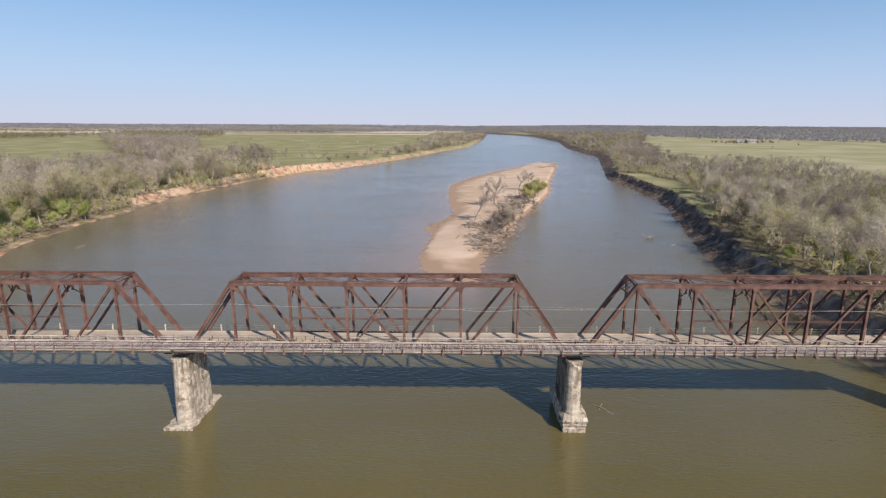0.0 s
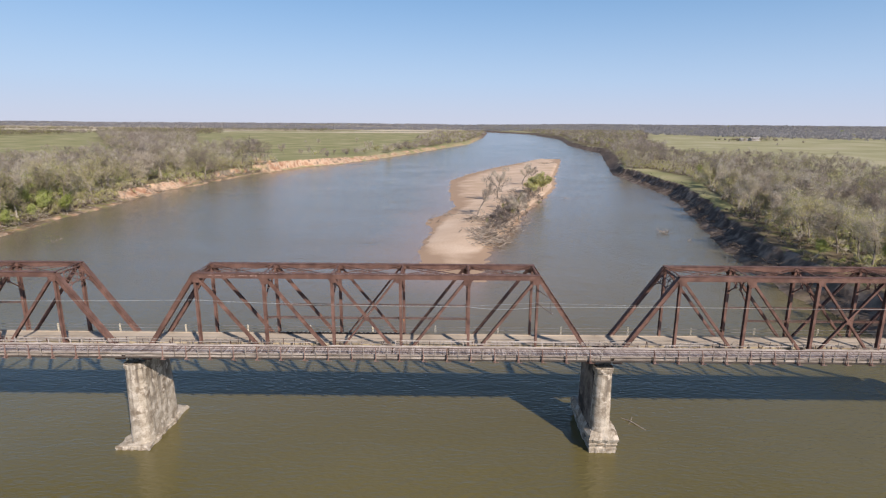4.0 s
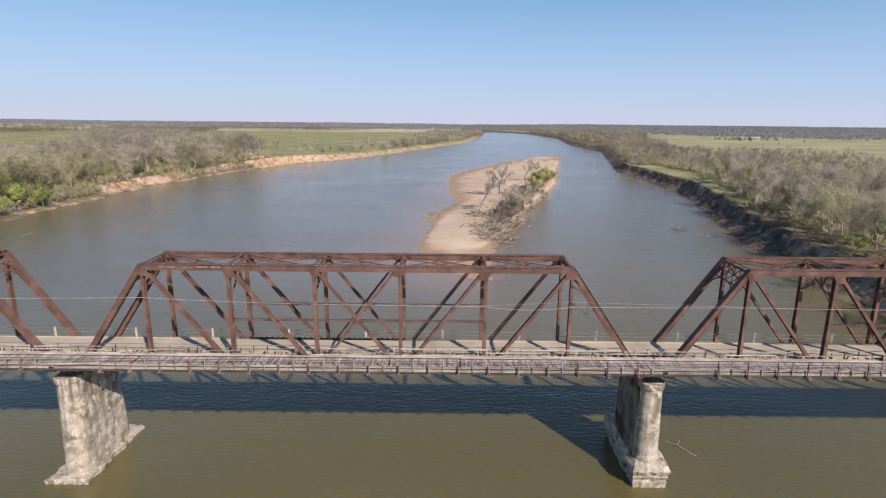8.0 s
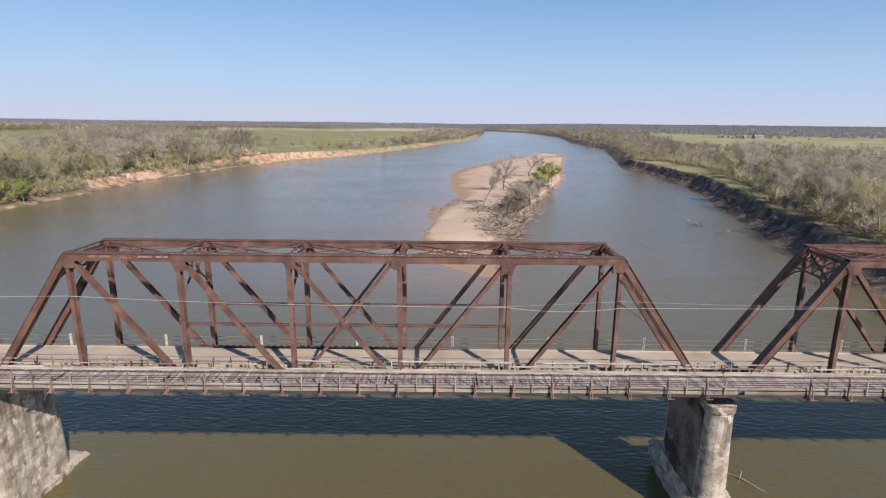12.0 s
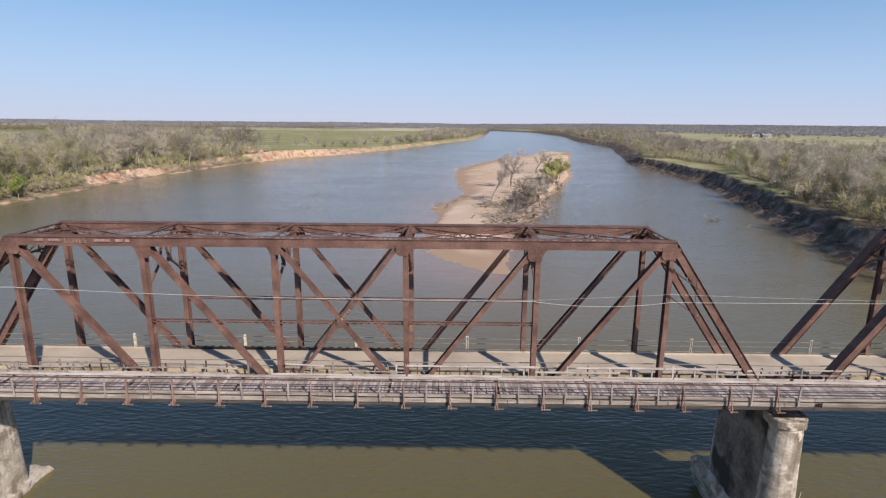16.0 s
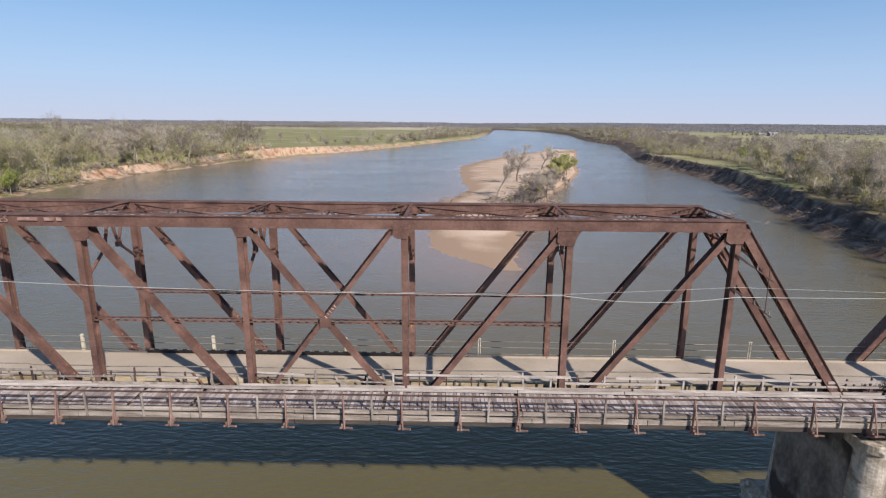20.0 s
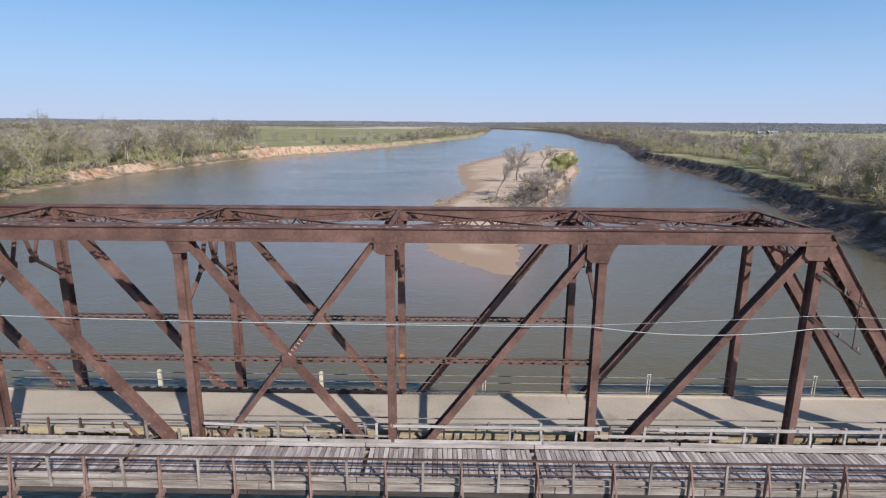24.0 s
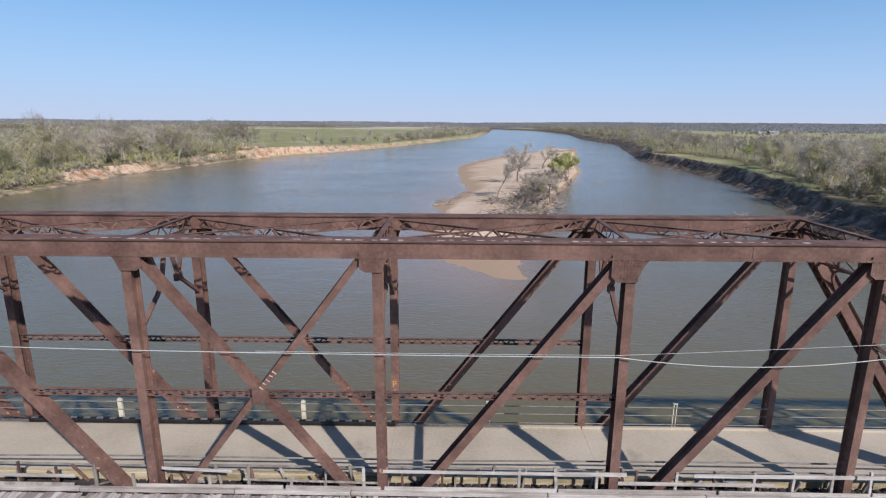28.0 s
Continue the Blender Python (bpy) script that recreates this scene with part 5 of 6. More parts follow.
def right_woods(x, y):
    o = x - bank_x(y, RIGHT_BANK)
    return (o > 11) & ~lawn(x, y) & (x < np.interp(y, [-60, 150, 244, 350, 420, 460, 500, 600, 700, 1000, 1700, 2500], [300, 285, 285, 305, 315, 262, 240, 255, 320, 385, 640, 900]) + 10 * wobble(x, y, 25, 3.0))


gc = np.empty(len(ground.data.vertices) * 3)
ground.data.vertices.foreach_get("co", gc)
hx, hy = gc[0::3], gc[1::3]
far_off = np.hypot(hx, hy)
wooded = ((hy > np.where(hx > -150, 2480, 2600)) & (wobble(hx, hy * 2.5, 330, 3.0) > -0.3)) | left_woods(hx, hy) | right_woods(hx, hy) | ((hy < 430) & (hx < 0) & (hx > -450)) | ((hx > 0) & (hx < 300) & (hy < 170))
ground.data.attributes.new("field", "FLOAT", "POINT").data.foreach_set("value", np.where(wooded, np.where(far_off > 2400, 0.6, 0.0), 1.0).astype(np.float32))

lx, ly = scatter(10.5, -900, -130, 0, 1350, left_woods)
rx, ry = scatter(9.5, 95, 600, -20, 700, right_woods)
lo, ro = bank_x(ly, LEFT_BANK) - lx, rx - bank_x(ry, RIGHT_BANK)
li = np.argsort(np.hypot(lx, ly) + lo * 3.0)
ri = np.argsort(np.hypot(rx, ry) + ro * 3.0)
for xs, ys, order, w in ((lx, ly, li[:140], [0.22, 0.18, 0.22, 0.2, 0.01, 0.17]), (rx, ry, ri[:140], [0.24, 0.16, 0.22, 0.22, 0.01, 0.15])):
    for i in order:
        tree(int(rng.choice(6, p=[0.1, 0.1, 0.36, 0.32, 0.08, 0.04] if xs[i] < 0 and ys[i] < 225 else w)), xs[i], ys[i], rng.uniform(0.85, 1.4) * (0.86 if xs[i] > 0 else 1.12), rng.uniform(0, 360))


def wood_stuff(name, sx, sy, quads, size, label, tall=(12, 19), mix=(0.48, 0.47, 0.05), at=land, wide=0.09, bare=TWIG, crown=(0.26, 0.42), dim=0.0):
    """A wood in one mesh: every tree a stem and a haze of thin twigs reaching out and up from the crown."""
    g = np.random.default_rng(len(sx))
    sz, n = at(sx, sy), len(sx)
    h = g.uniform(*tall, n) * (1 + 0.25 * wobble(sx, sy, 45, 7.0)) * np.where(sx > 0, 0.78, 1.0)
    r = h * g.uniform(*crown, n)
    # budding kinds stand in patches
    lot = np.clip(g.random(n) * 0.7 + 0.3 * (0.5 + 0.75 * wobble(sx, sy, 38, 2.5)), 0, 1)
    kind = (lot > mix[0]).astype(int) + (lot > mix[0] + mix[1])
    u = g.normal(size=(n, quads, 3))
    u /= np.linalg.norm(u, axis=2)[..., None]
    rad = g.uniform(0.25, 0.9, (n, quads)) * (1 + 0.35 * np.sin(np.arctan2(u[..., 1], u[..., 0]) * 3 + g.uniform(0, 6, (n, 1))))
    lobes = u * rad[..., None] * np.stack([r[:, None] + 0 * rad, r[:, None] + 0 * rad, 0.42 * h[:, None] + 0 * rad], -1)
    base = np.repeat(np.stack([sx, sy, sz + 0.55 * h], -1), quads, 0)
    s = g.uniform(0.5, 1.0, len(base)) * size
    per = np.repeat(kind, quads)
    w = s * np.where(per == 0, wide * 2, wide * 3.2)
    mi = np.where(g.random(len(base)) < 0.7, per, 0)
    v = tufts(base + lobes.reshape(-1, 3), np.zeros((len(base), 1)), u.reshape(-1, 3), 2 * s, 2 * w, g).reshape(-1, 3)
    sw = 0.006 * h
    stem = np.stack([np.stack([sx + e * sw * f, sy, sz + z * h - 0.2], -1) for e, f, z in ((-1, 1, 0), (1, 1, 0), (1, 0.4, 0.6), (-1, 0.4, 0.6))], 1).reshape(-1, 3)
    allv = np.concatenate([v, stem])
    me = bpy.data.meshes.new(name)
    me.from_pydata(allv.tolist(), [], np.arange(len(allv)).reshape(-1, 4).tolist())
    for q in (bare, BUD, LEAF):
        me.materials.append(q)
    me.polygons.foreach_set("material_index", np.concatenate([mi, np.zeros(n, int)]).astype(np.int32))
    shade = np.clip(g.random(n) * 0.7 + 0.3 * (0.5 + 0.5 * wobble(sx, sy, 40, 6.0)), 0, 1) - dim
    me.attributes.new("tone", "FLOAT", "POINT").data.foreach_set("value", np.concatenate([np.repeat(shade, quads * 4), np.repeat(shade, 4)]).astype(np.float32))
    return tagged(new(name, me), label, "woods", kind="stuff")


COARSE = [tree_meshes(sd, hi, sp, bd, lf, tw, 0.0, True) for sd, hi, sp, bd, lf, tw in ((11, 17, 0.6, 60, BUD, 200), (12, 20, 0.52, 20, BUD, 160), (13, 15, 0.7, 210, BUD, 70), (14, 17, 0.64, 160, BUD, 100), (15, 12, 0.7, 220, LEAF, 40), (16, 17, 0.66, 0, BUD, 240), (17, 14, 0.72, 80, BUD, 170))]


def joined_woods(name, sx, sy, label, share=(0.22, 0.13, 0.17, 0.14, 0.03, 0.2, 0.11)):
    """Many plain trees in one mesh: stems and limbs, twig sprays and bud tufts."""
    g = np.random.default_rng(len(sx) + 1)
    sz = land(sx, sy)
    vs, fs, ms, tones, base = [], [], [], [], 0
    for x, y, z in zip(sx, sy, sz):
        patch = float(wobble(x, y, 26, 5.0))
        p = np.array(share) * (np.array([1, 1, 3.0, 2.6, 1.5, 0.4, 0.5]) if patch > 0.25 else np.array([1, 1, 0.35, 0.3, 0.5, 2.2, 1.2]) if patch < -0.15 else 1)
        p = p * (np.array([1.2, 1.2, 0.4, 0.5, 0.4, 1.3, 1.2]) if x < 0 and y > 225 else 1)
        wv, wf, quads, nt, lm = COARSE[g.choice(len(COARSE), p=p / p.sum())]
        a, k = g.uniform(0, 2 * math.pi), g.uniform(0.7, 1.3) * (0.8 if x > 0 else 1.2 if bank_x(y, LEFT_BANK) - x < 70 else 0.8)
        p = np.concatenate([wv, quads.reshape(-1, 3)]) * k
        q = np.empty_like(p)
        q[:, 0], q[:, 1], q[:, 2] = p[:, 0] * math.cos(a) - p[:, 1] * math.sin(a) + x, p[:, 0] * math.sin(a) + p[:, 1] * math.cos(a) + y, p[:, 2] + z - 0.15
        vs.append(q)
        tones.append(np.full(len(q), np.clip(0.5 + 0.3 * float(wobble(x, y, 33, 8.0)) + g.uniform(-0.4, 0.4), 0, 1)))
        fs += [wf + base, np.arange(len(quads) * 4).reshape(-1, 4) + base + len(wv)]
        ms += [3] * len(wf) + [0] * nt + [lm] * (len(quads) - nt)
        base += len(p)
    me = bpy.data.meshes.new(name)
    me.from_pydata(np.concatenate(vs).tolist(), [], np.concatenate(fs).tolist())
    for m in (TWIG, BUD, LEAF, BARK):
        me.materials.append(m)
    me.polygons.foreach_set("material_index", np.array(ms, np.int32))
    me.attributes.new("tone", "FLOAT", "POINT").data.foreach_set("value", np.concatenate(tones).astype(np.float32))
    return tagged(new(name, me), label, "woods", kind="stuff")


mx, my = np.concatenate([lx[li[140:]], rx[ri[140:]]]), np.concatenate([ly[li[140:]], ry[ri[140:]]])
close = np.hypot(mx, my) < 560
sparse = close | (np.random.default_rng(3).random(len(mx)) < 0.6)
mx, my, close = mx[sparse], my[sparse], close[sparse]
joined_woods("riverside_woods", mx[close], my[close], "mixed bare and budding wood behind the river banks")
wood_stuff("inland_woods", mx[~close], my[~close], 90, 1.45, "grey bare woods farther along the river", (15, 24), (0.74, 0.24, 0.02), land, 0.075, TWIG, (0.38, 0.58))

# strips along the far reaches, hedgerow belts and the wooded horizon
fx, fy = scatter(15, 150, 900, 700, 2500, right_woods)
wood_stuff("far_bank_woods", fx, fy, 46, 2.0, "far wooded strip along the bending river bank", (9, 17), (0.6, 0.38, 0.02), land, 0.1, TWIG, (0.4, 0.6), 0.15)
fx, fy = scatter(13, -260, 190, 640, 2300, lambda x, y: (bank_x(y, LEFT_BANK) - x < np.interp(y, [640, 800, 1000, 1300, 2300], [25, 45, 70, 150, 220])) & (bank_x(y, LEFT_BANK) - x > 8))
wood_stuff("far_bank_woods", fx, fy, 46, 1.9, "far wooded strip where the river bends away", (7, 14), (0.66, 0.32, 0.02), land, 0.1, TWIG, (0.4, 0.6), 0.4)
fx, fy = scatter(13, -170, 20, 430, 900, lambda x, y: (bank_x(y, LEFT_BANK) - x < 45) & (bank_x(y, LEFT_BANK) - x > 9) & (wobble(x, y, 28, 5.0) > 0.0))
wood_stuff("bank_trees", fx, fy, 60, 1.4, "scattered small bare trees on the cut bank", (5, 12), (0.7, 0.27, 0.03), land, 0.08, TWIG, (0.4, 0.62), 0.45)


def belts(x, y):
    far = np.hypot(x, y)
    right = (x > 500) & (y > 1170 + (953 - x) * 2.05) & (y > 950)
    mid = (y > np.where(x > -150, 2480, 2600)) & (wobble(x, y * 2.5, 330, 3.0) > -0.3)
    return (right & (wobble(x, y * 3, 300, 2.0) > -0.5) | mid) & (far < 4700)


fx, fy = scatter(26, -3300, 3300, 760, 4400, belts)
wood_stuff("distant_woods", fx, fy, 16, 2.6, "bare woods and hedgerows out to the horizon", (8, 14), (0.97, 0.02, 0.01), land, 0.4, HAZE_MAUVE, (0.9, 1.4))


def western_belts(x, y):
    """The deep tree belt behind the western strip of pasture, then thinner lines between the far fields."""
    edge = np.interp(x, [-2200, -1132, -1098, -953, -700], [1290, 1310, 1450, 1560, 1640]) + 25 * wobble(x, y, 90, 1.0)
    belt = (y > edge) & (y < edge + 380) & (x < -0.42 * y) & ((wobble(x, y * 1.6, 210, 4.0) > -0.35) | (y < edge + 60))
    return belt | ((np.abs(y - 2230 - 0.05 * x) < 26) & (wobble(x, y, 240, 2.0) > 0.1)) | ((np.abs(y - 2420 - 0.05 * x) < 22) & (x < -500))


fx, fy = scatter(16, -2200, -200, 1250, 2500, western_belts)
wood_stuff("hedgerow_trees", fx, fy, 30, 2.0, "grey-green tree lines between the western fields", (13, 20), (0.42, 0.54, 0.04), land, 0.16, TWIG, (0.5, 0.7), 0.75)
fx, fy = scatter(9, -700, 700, 420, 1700, lambda x, y: (rng.random(x.shape) < 0.0016) & (np.abs(x) > 60))
wood_stuff("field_trees", fx, fy, 50, 1.4, "lone bare trees standing in the fields", (5, 10), (0.6, 0.35, 0.05), land, 0.09, TWIG, (0.4, 0.6), 0.4)
for kind, x, y, k in ((5, -221, 908, 0.8), (5, -171, 1016, 0.7), (5, -86, 622, 1.2), (1, -145, 554, 0.7), (2, -114, 620, 0.6), (5, -187, 593, 1.0), (0, -216, 560, 1.05), (5, -160, 560, 0.6), (0, -64, 735, 0.9), (5, -50, 760, 0.7), (2, -105, 690, 0.5), (5, -128, 600, 0.5)):
    tree(kind, x, y, k, x * 7 % 360, None, "lone grey tree standing in the green field", "field trees")

# undergrowth along both banks and under the trees
sx, sy = scatter(2.8, -330, -125, 0, 430, lambda x, y: (bank_x(y, LEFT_BANK) - x > 2.5) & (bank_x(y, LEFT_BANK) - x < 60) & (wobble(x, y, 16, 9.0) > -0.45))
wood_stuff("undergrowth", sx, sy, 34, 0.62, "tangled budding brush under the trees", (2.5, 6), (0.34, 0.48, 0.18), land, 0.08)
sx, sy = scatter(3.2, 95, 330, -20, 460, lambda x, y: (x - bank_x(y, RIGHT_BANK) > 9) & (x - bank_x(y, RIGHT_BANK) < 75) & ~lawn(x, y) & (x < 300))
wood_stuff("undergrowth", sx, sy, 34, 0.65, "tangled bare brush under the trees", (2.5, 6.5), (0.5, 0.44, 0.06), land, 0.08)


sx, sy = scatter(2.4, -180, -130, 20, 430, lambda x, y: (bank_x(y, LEFT_BANK) - x > 2.5) & (bank_x(y, LEFT_BANK) - x < 10) & (wobble(x, y, 12, 4.0) > np.where((y > 228) & (y < 300), 0.35, -0.35)))
wood_stuff("bank_brush", sx, sy, 40, 0.5, "low brown brush hanging over the western foreshore", (1.2, 3.2), (0.85, 0.13, 0.02), land, 0.07, TWIG, (0.5, 0.8), 0.5)
sx, sy = scatter(3.0, 100, 150, 30, 200, lambda x, y: (x - bank_x(y, RIGHT_BANK) > 9) & (x - bank_x(y, RIGHT_BANK) < 19) & (wobble(x, y, 11, 6.0) > -0.1))
wood_stuff("lip_brush", sx, sy, 40, 0.45, "low bare brush and weeds along the eastern lip", (0.9, 2.6), (0.6, 0.34, 0.06), land, 0.08, TWIG, (0.5, 0.8), 0.3)
sx, sy = scatter(2.6, -215, -140, 50, 225, lambda x, y: (bank_x(y, LEFT_BANK) - x > 4) & (bank_x(y, LEFT_BANK) - x < 34) & (wobble(x, y, 14, 3.0) > -0.35))
wood_stuff("green_scrub", sx, sy, 46, 0.5, "soft green leafing scrub along the low bank", (2.5, 7), (0.2, 0.45, 0.35), land, 0.13, TWIG, (0.35, 0.55))
sx, sy = scatter(11, 610, 730, 1125, 1185, lambda x, y: (np.abs(y - 1155) > 14) & (wobble(x, y, 17, 2.0) > -0.3))
wood_stuff("farm_trees", sx, sy, 60, 1.4, "bare trees round the far barn", (7, 13), (0.7, 0.28, 0.02), land, 0.09, TWIG, (0.4, 0.6), 0.5)


# ---- the sandbar's trees, brush and driftwood ----
def bar_z(x, y):
    return float(bar_height(np.array([x], float), np.array([y], float))[0])


for kind, x, y, s, turn, label in ((7, 37.7, 235, 1.7, 40, "small bare tree on the sandbar"), (7, 23.6, 179, 1.6, 130, "thin half-dead tree in the sand"), (7, 61, 308, 1.4, 80, "leafless sapling on the sandbar"), (7, 70, 327, 1.1, 200, "small bare tree on the sandbar"), (7, 42, 172, 1.25, 10, "thin pale bare tree among the driftwood"), (7, 39, 200, 0.7, 300, "leafless sapling among the driftwood"), (6, 64, 262, 1.5, 20, "olive leafing willow on the sandbar"), (6, 69, 272, 1.3, 150, "olive leafing willow on the sandbar"), (6, 59, 254, 1.0, 250, "olive leafing willow on the sandbar")):
    tree(kind, x, y, s, turn, bar_z(x, y), label, "sandbar trees")


def log_pile(name, spots, ground_at, count, size, label, seed, spread=4.0, mesh_mat=None):
    """Tangled driftwood: tapered bent logs and broken limbs lying on the ground."""
    g = np.random.default_rng(seed)
    m = Mesh()
    for _ in range(count):
        cx, cy = spots[g.integers(len(spots))]
        x, y = cx + g.normal() * spread * 0.6, cy + g.normal() * spread
        z = max(ground_at(x, y), -0.1)
        ln, r = g.uniform(0.5, 1.0) * size, g.uniform(0.05, 0.16) * size / 4
        a, tilt = g.uniform(0, 2 * math.pi), abs(g.normal()) * 0.28
        p, d = np.array([x, y, z + r + g.uniform(0, 0.5)]), np.array([math.cos(a), math.sin(a), tilt])
        for k in range(3):
            q = p + d / np.linalg.norm(d) * ln / 3
            u = np.cross(d, [0, 0, 1.0])
            u /= np.linalg.norm(u)
            w = np.cross(u, d / np.linalg.norm(d))
            b = len(m.v)
            for c, rr in ((p, r), (q, r * 0.72)):
                m.v += [tuple(c + rr * (u * math.cos(t) + w * math.sin(t))) for t in (0, 1.257, 2.513, 3.77, 5.027)]
            m.f += [(b + i, b + (i + 1) % 5, b + 5 + (i + 1) % 5, b + 5 + i) for i in range(5)]
            p, r, d = q, r * 0.72, d + g.normal(size=3) * [0.25, 0.25, 0.12]
    return tagged(new(name, m.data(name, mesh_mat or DRIFT)), label, "driftwood", kind="stuff")


log_pile("driftwood", [(22, 166), (23, 140), (24.6, 124), (28, 132), (32, 150)], bar_z, 420, 5.5, "tangle of grey driftwood piled on the sandbar", 1, 4.5)
log_pile("driftwood", [(36, 178), (40, 196), (45, 222), (50, 240), (54, 262), (34, 160)], bar_z, 640, 5.0, "grey brush and flood wood along the sandbar edge", 2, 7.0)
log_pile("driftwood", [(121, 520), (112, 505)], bar_z, 60, 4.0, "flood wood stranded on the tip of the sandbar", 3, 5.0)
log_pile("driftwood", [(8, 181), (12, 183), (3, 168)], bar_z, 16, 5.0, "half-buried logs on the wet sand", 4, 3.0)
gx = np.concatenate([np.random.default_rng(5).uniform(a, b, n) for a, b, n in ((26, 44, 90), (40, 66, 90))])
gy = np.interp(gx, [24, 44, 66], [135, 205, 275]) + np.random.default_rng(6).normal(size=len(gx)) * 12
wood_stuff("sandbar_brush", gx, gy, 40, 0.9, "grey-green brush on the sandbar", (2.5, 5.5), (0.7, 0.28, 0.02), bar_height, 0.06)

# flood wood and roots at the foot of the scarp, drift caught in the shallows
foot = [(float(bank_x(y, RIGHT_BANK)) + 3.5, y) for y in np.arange(30, 215, 5)]
log_pile("flood_wood", foot, ground_z, 520, 3.6, "roots and flood wood at the foot of the dark eroded bank", 7, 3.5, ROOTS)
foot = [(float(bank_x(y, RIGHT_BANK)) + 5, y) for y in np.arange(215, 420, 8)]
log_pile("flood_wood", foot, ground_z, 260, 3.6, "grey flood wood along the eroded bank", 8, 4.0, ROOTS)
foot = [(float(bank_x(y, LEFT_BANK)) - 3, y) for y in np.arange(60, 400, 8)]
log_pile("flood_wood", foot, ground_z, 420, 4.4, "bleached flood wood on the low bank", 9, 3.5)
log_pile("snag", [(97, 147.6)], lambda x, y: 0.0, 26, 3.2, "snag of branches caught in the shallows", 10, 1.2)
log_pile("snag", [(99.3, 133.5)], lambda x, y: 0.0, 8, 2.5, "half-sunken branches in the river", 11, 1.2)
log_pile("snag", [(-131, 123.5)], lambda x, y: 0.0, 6, 3.0, "pale log floating off the bank", 12, 0.8)
log_pile("snag", [(77.7, 246)], lambda x, y: 0.0, 6, 3.0, "dark snag breaking the water", 13, 0.8)


def drowned_branch():
    m = Mesh()
    m.tube((36.0, 7.3, -0.1), (37.2, 5.9, 0.15), 0.07, 6).tube((37.2, 5.9, 0.15), (38.9, 3.6, -0.08), 0.06, 6)
    m.tube((37.2, 5.9, 0.15), (37.5, 6.2, 0.7), 0.04, 5).tube((37.2, 5.9, 0.1), (36.7, 5.2, -0.05), 0.04, 5)
    tagged(new("drowned_branch", m.data("drowned_branch", DRIFT)), "forked pale branch lying in the water by the pier", "branch")


drowned_branch()


# ---- farms beyond the fields ----
def farmhouse(x, y, long, deep, high, turn, label, roof_mat=ROOFMAT):
    h = empty("farm_building", label, "house", "farm buildings")
    a, b = long / 2, deep / 2
    part("wall", Mesh().box((0, -b, high / 2), (long, 0.2, high)).box((0, b, high / 2), (long, 0.2, high)).box((-a, 0, high / 2), (0.2, deep, high)).box((a, 0, high / 2), (0.2, deep, high)), SIDING, h)
    m = Mesh()
    r = high + deep * 0.3
    m.v = [(-a - 0.4, -b - 0.5, high - 0.1), (a + 0.4, -b - 0.5, high - 0.1), (a + 0.4, 0, r), (-a - 0.4, 0, r), (-a - 0.4, b + 0.5, high - 0.1), (a + 0.4, b + 0.5, high - 0.1)]
    m.v += [(p, q, z + 0.2) for p, q, z in m.v]
    m.f = [(3, 2, 1, 0), (5, 2, 3, 4), (6, 7, 8, 9), (9, 8, 11, 10), (0, 1, 7, 6), (4, 10, 11, 5), (0, 6, 9, 3), (3, 9, 10, 4), (1, 2, 8, 7), (2, 5, 11, 8)]
    part("roof", m, roof_mat, h)
    for k in range(max(2, round(long / 4))):
        wx0 = -a + (k + 0.5) * long / max(2, round(long / 4))
        part("window", Mesh().box((wx0, -b - 0.11, high * 0.55), (1.0, 0.06, 1.2)), DARKGLASS, h)
    h.matrix_world = pose(x, y, ground_z(x, y) - 0.05, 0, 0, turn)


farmhouse(-316, 620, 16, 9, 3.4, 20, "low white farm shed with a pale metal roof")
farmhouse(-452, 872, 18, 10, 4.5, -10, "white farmhouse among bare trees")
farmhouse(-470, 820, 14, 9, 4.2, 30, "small white farmhouse among bare trees")
farmhouse(686, 1163, 24, 12, 4.2, 12, "long grey barn in the far pasture")
farmhouse(655, 1150, 14, 9, 4.0, -8, "small farmhouse beside the barn")

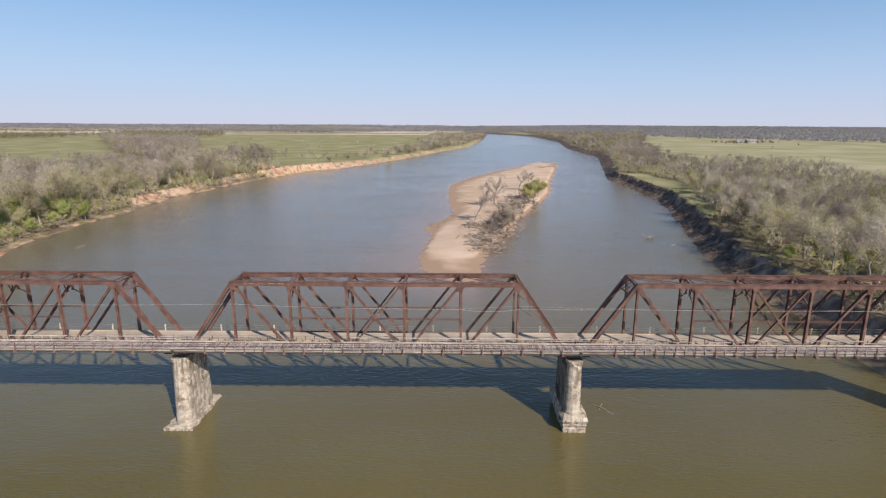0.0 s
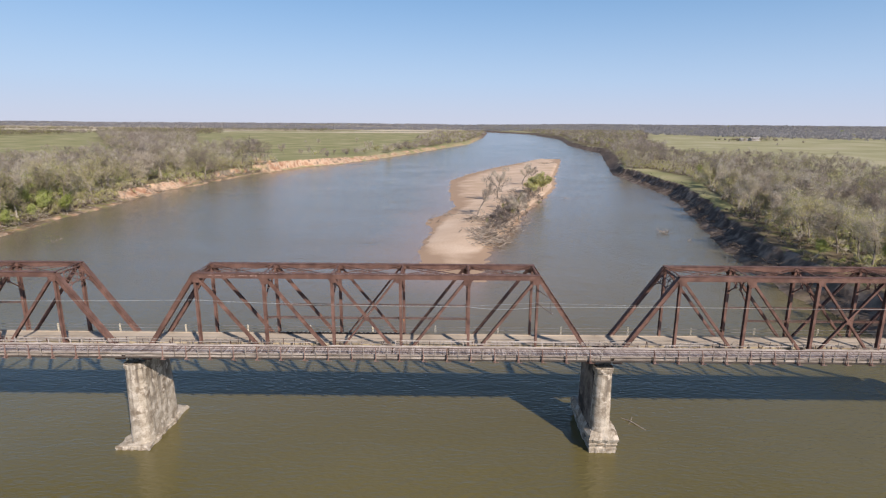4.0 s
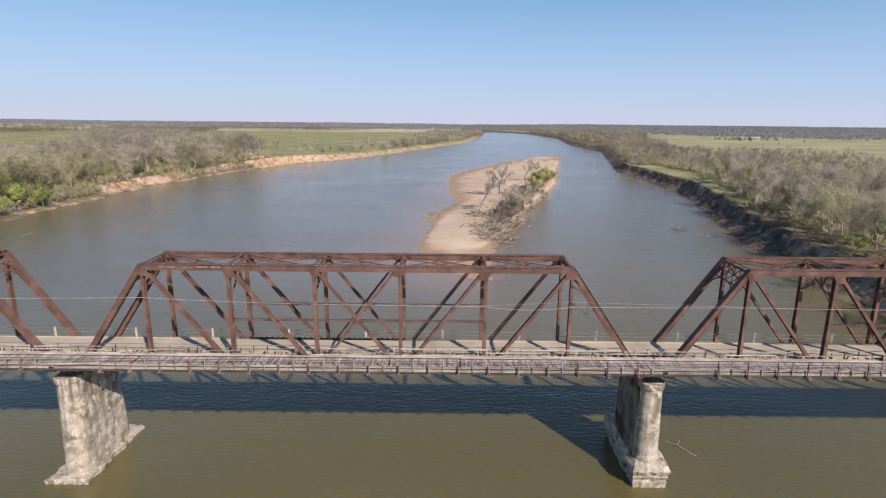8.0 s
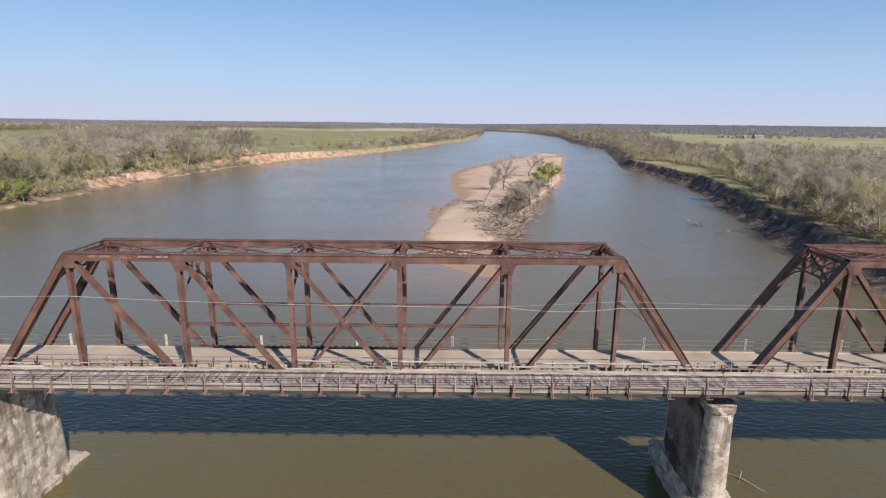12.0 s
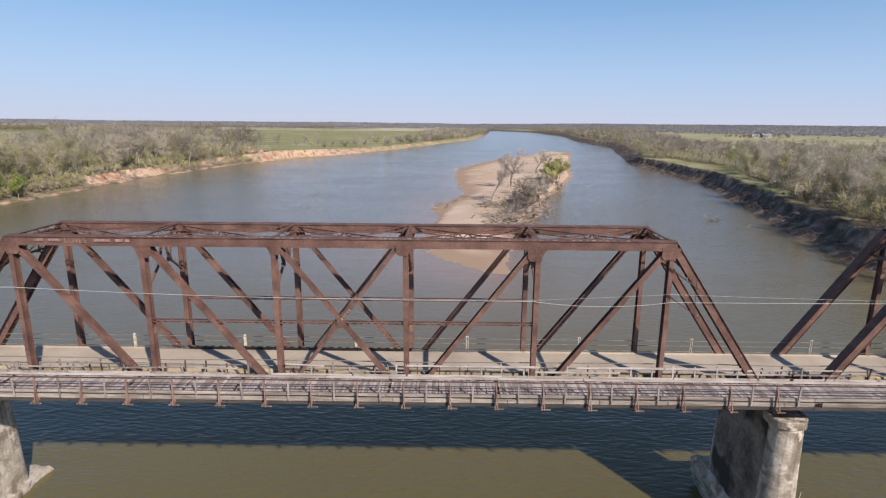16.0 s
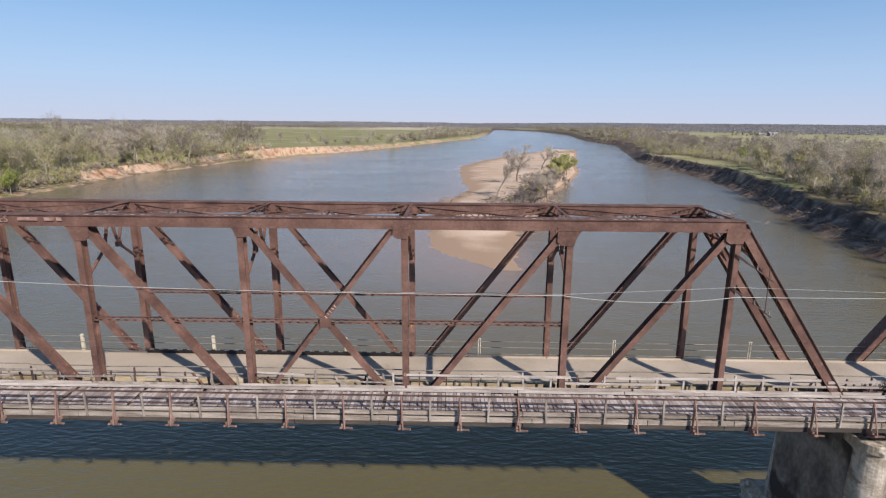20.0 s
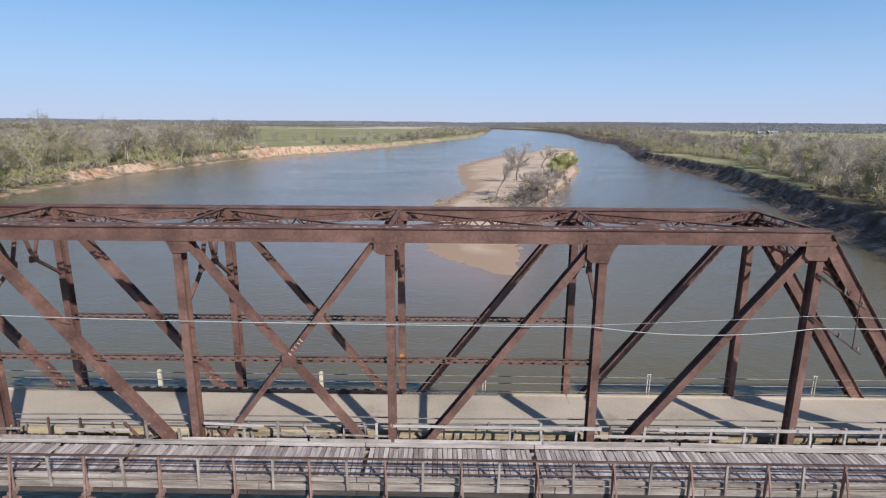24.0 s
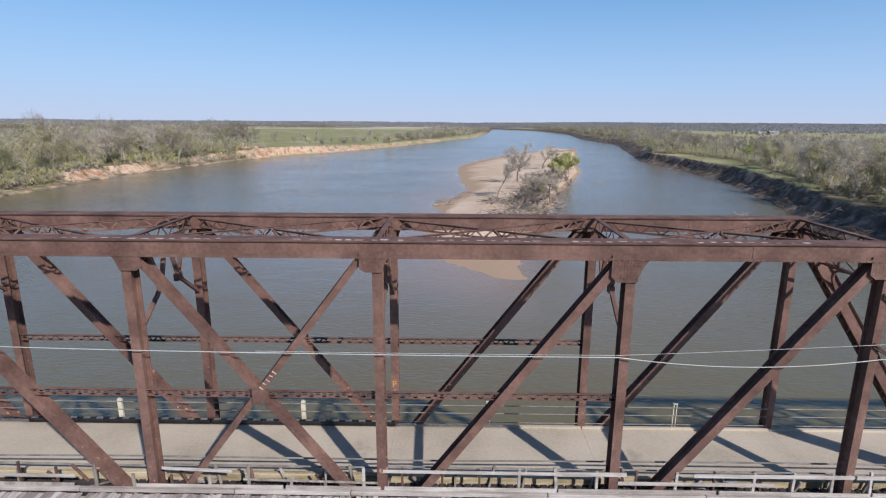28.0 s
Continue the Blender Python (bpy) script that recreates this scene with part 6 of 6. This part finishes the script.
for kind, x, y, s in ((4, -164, 178, 0.6), (4, -168, 170, 0.7), (4, -167, 184, 0.55), (4, -172, 176, 0.75), (4, -166, 160, 0.5), (4, -178, 155, 0.7), (4, -171, 150, 0.55), (4, -163, 142, 0.5), (4, -175, 166, 0.8), (4, -180, 148, 0.65), (4, -170, 135, 0.6), (4, -176, 128, 0.7), (4, -184, 138, 0.7), (4, -168, 122, 0.5), (4, -186, 160, 0.7), (4, -184, 172, 0.75), (4, -174, 192, 0.6)):
    tree(kind, x, y, s * 1.45, x * 7 % 360, None, "low bright green leafing bush on the bank", "green bushes")
for kind, x, y, s in ((4, 113, 81.5, 0.5), (4, 116, 84, 0.45), (4, 127, 75, 0.5), (4, 133, 79, 0.55), (2, 120, 90, 0.5)):
    tree(kind, x, y, s, x * 7 % 360, None, "low green bush on the eroded bank", "green bushes")
for kind, x, y, s in ((3, 161, 398, 0.75), (2, 168, 407, 0.85), (3, 176, 400, 0.7), (2, 163, 416, 0.8), (3, 172, 424, 0.9), (2, 167, 436, 0.8), (0, 182, 415, 0.9), (2, 178, 440, 0.9)):
    tree(kind, x, y, s, x * 11 % 360, None, "olive budding tree leaning over the river bank", "riverside trees")


def clay_block(x, y, r, seed):
    bm = bmesh.new()
    bmesh.ops.create_icosphere(bm, subdivisions=3, radius=1)
    for v in bm.verts:
        v.co *= 1 + 0.35 * noise.noise(v.co * 1.4 + Vector((seed, 0, 0))) + 0.12 * noise.noise(v.co * 4)
        v.co = Vector((v.co.x * r, v.co.y * r * 0.7, max(v.co.z, -0.3) * r * 0.62))
    me = bpy.data.meshes.new("clay_outcrop")
    bm.to_mesh(me)
    me.materials.append(CLAY)
    ob = new("clay_outcrop", me)
    ob.location = (x, y, max(ground_z(x, y), 0) + 0.3)
    tagged(ob, "buff clay block slumped from the cut bank", "clay outcrop", "clay outcrops")


CLAY = mat("buff_clay", ((0.4, 0.25, 0.15), (0.54, 0.38, 0.26), (0.66, 0.51, 0.38)), 0.3, 0.95, 0.8, 8)
for x, y, r, sd in ((-160, 421, 5.0, 1), (-152, 424, 3.0, 2), (-169, 405, 2.6, 3)):
    clay_block(x, y, r, sd)
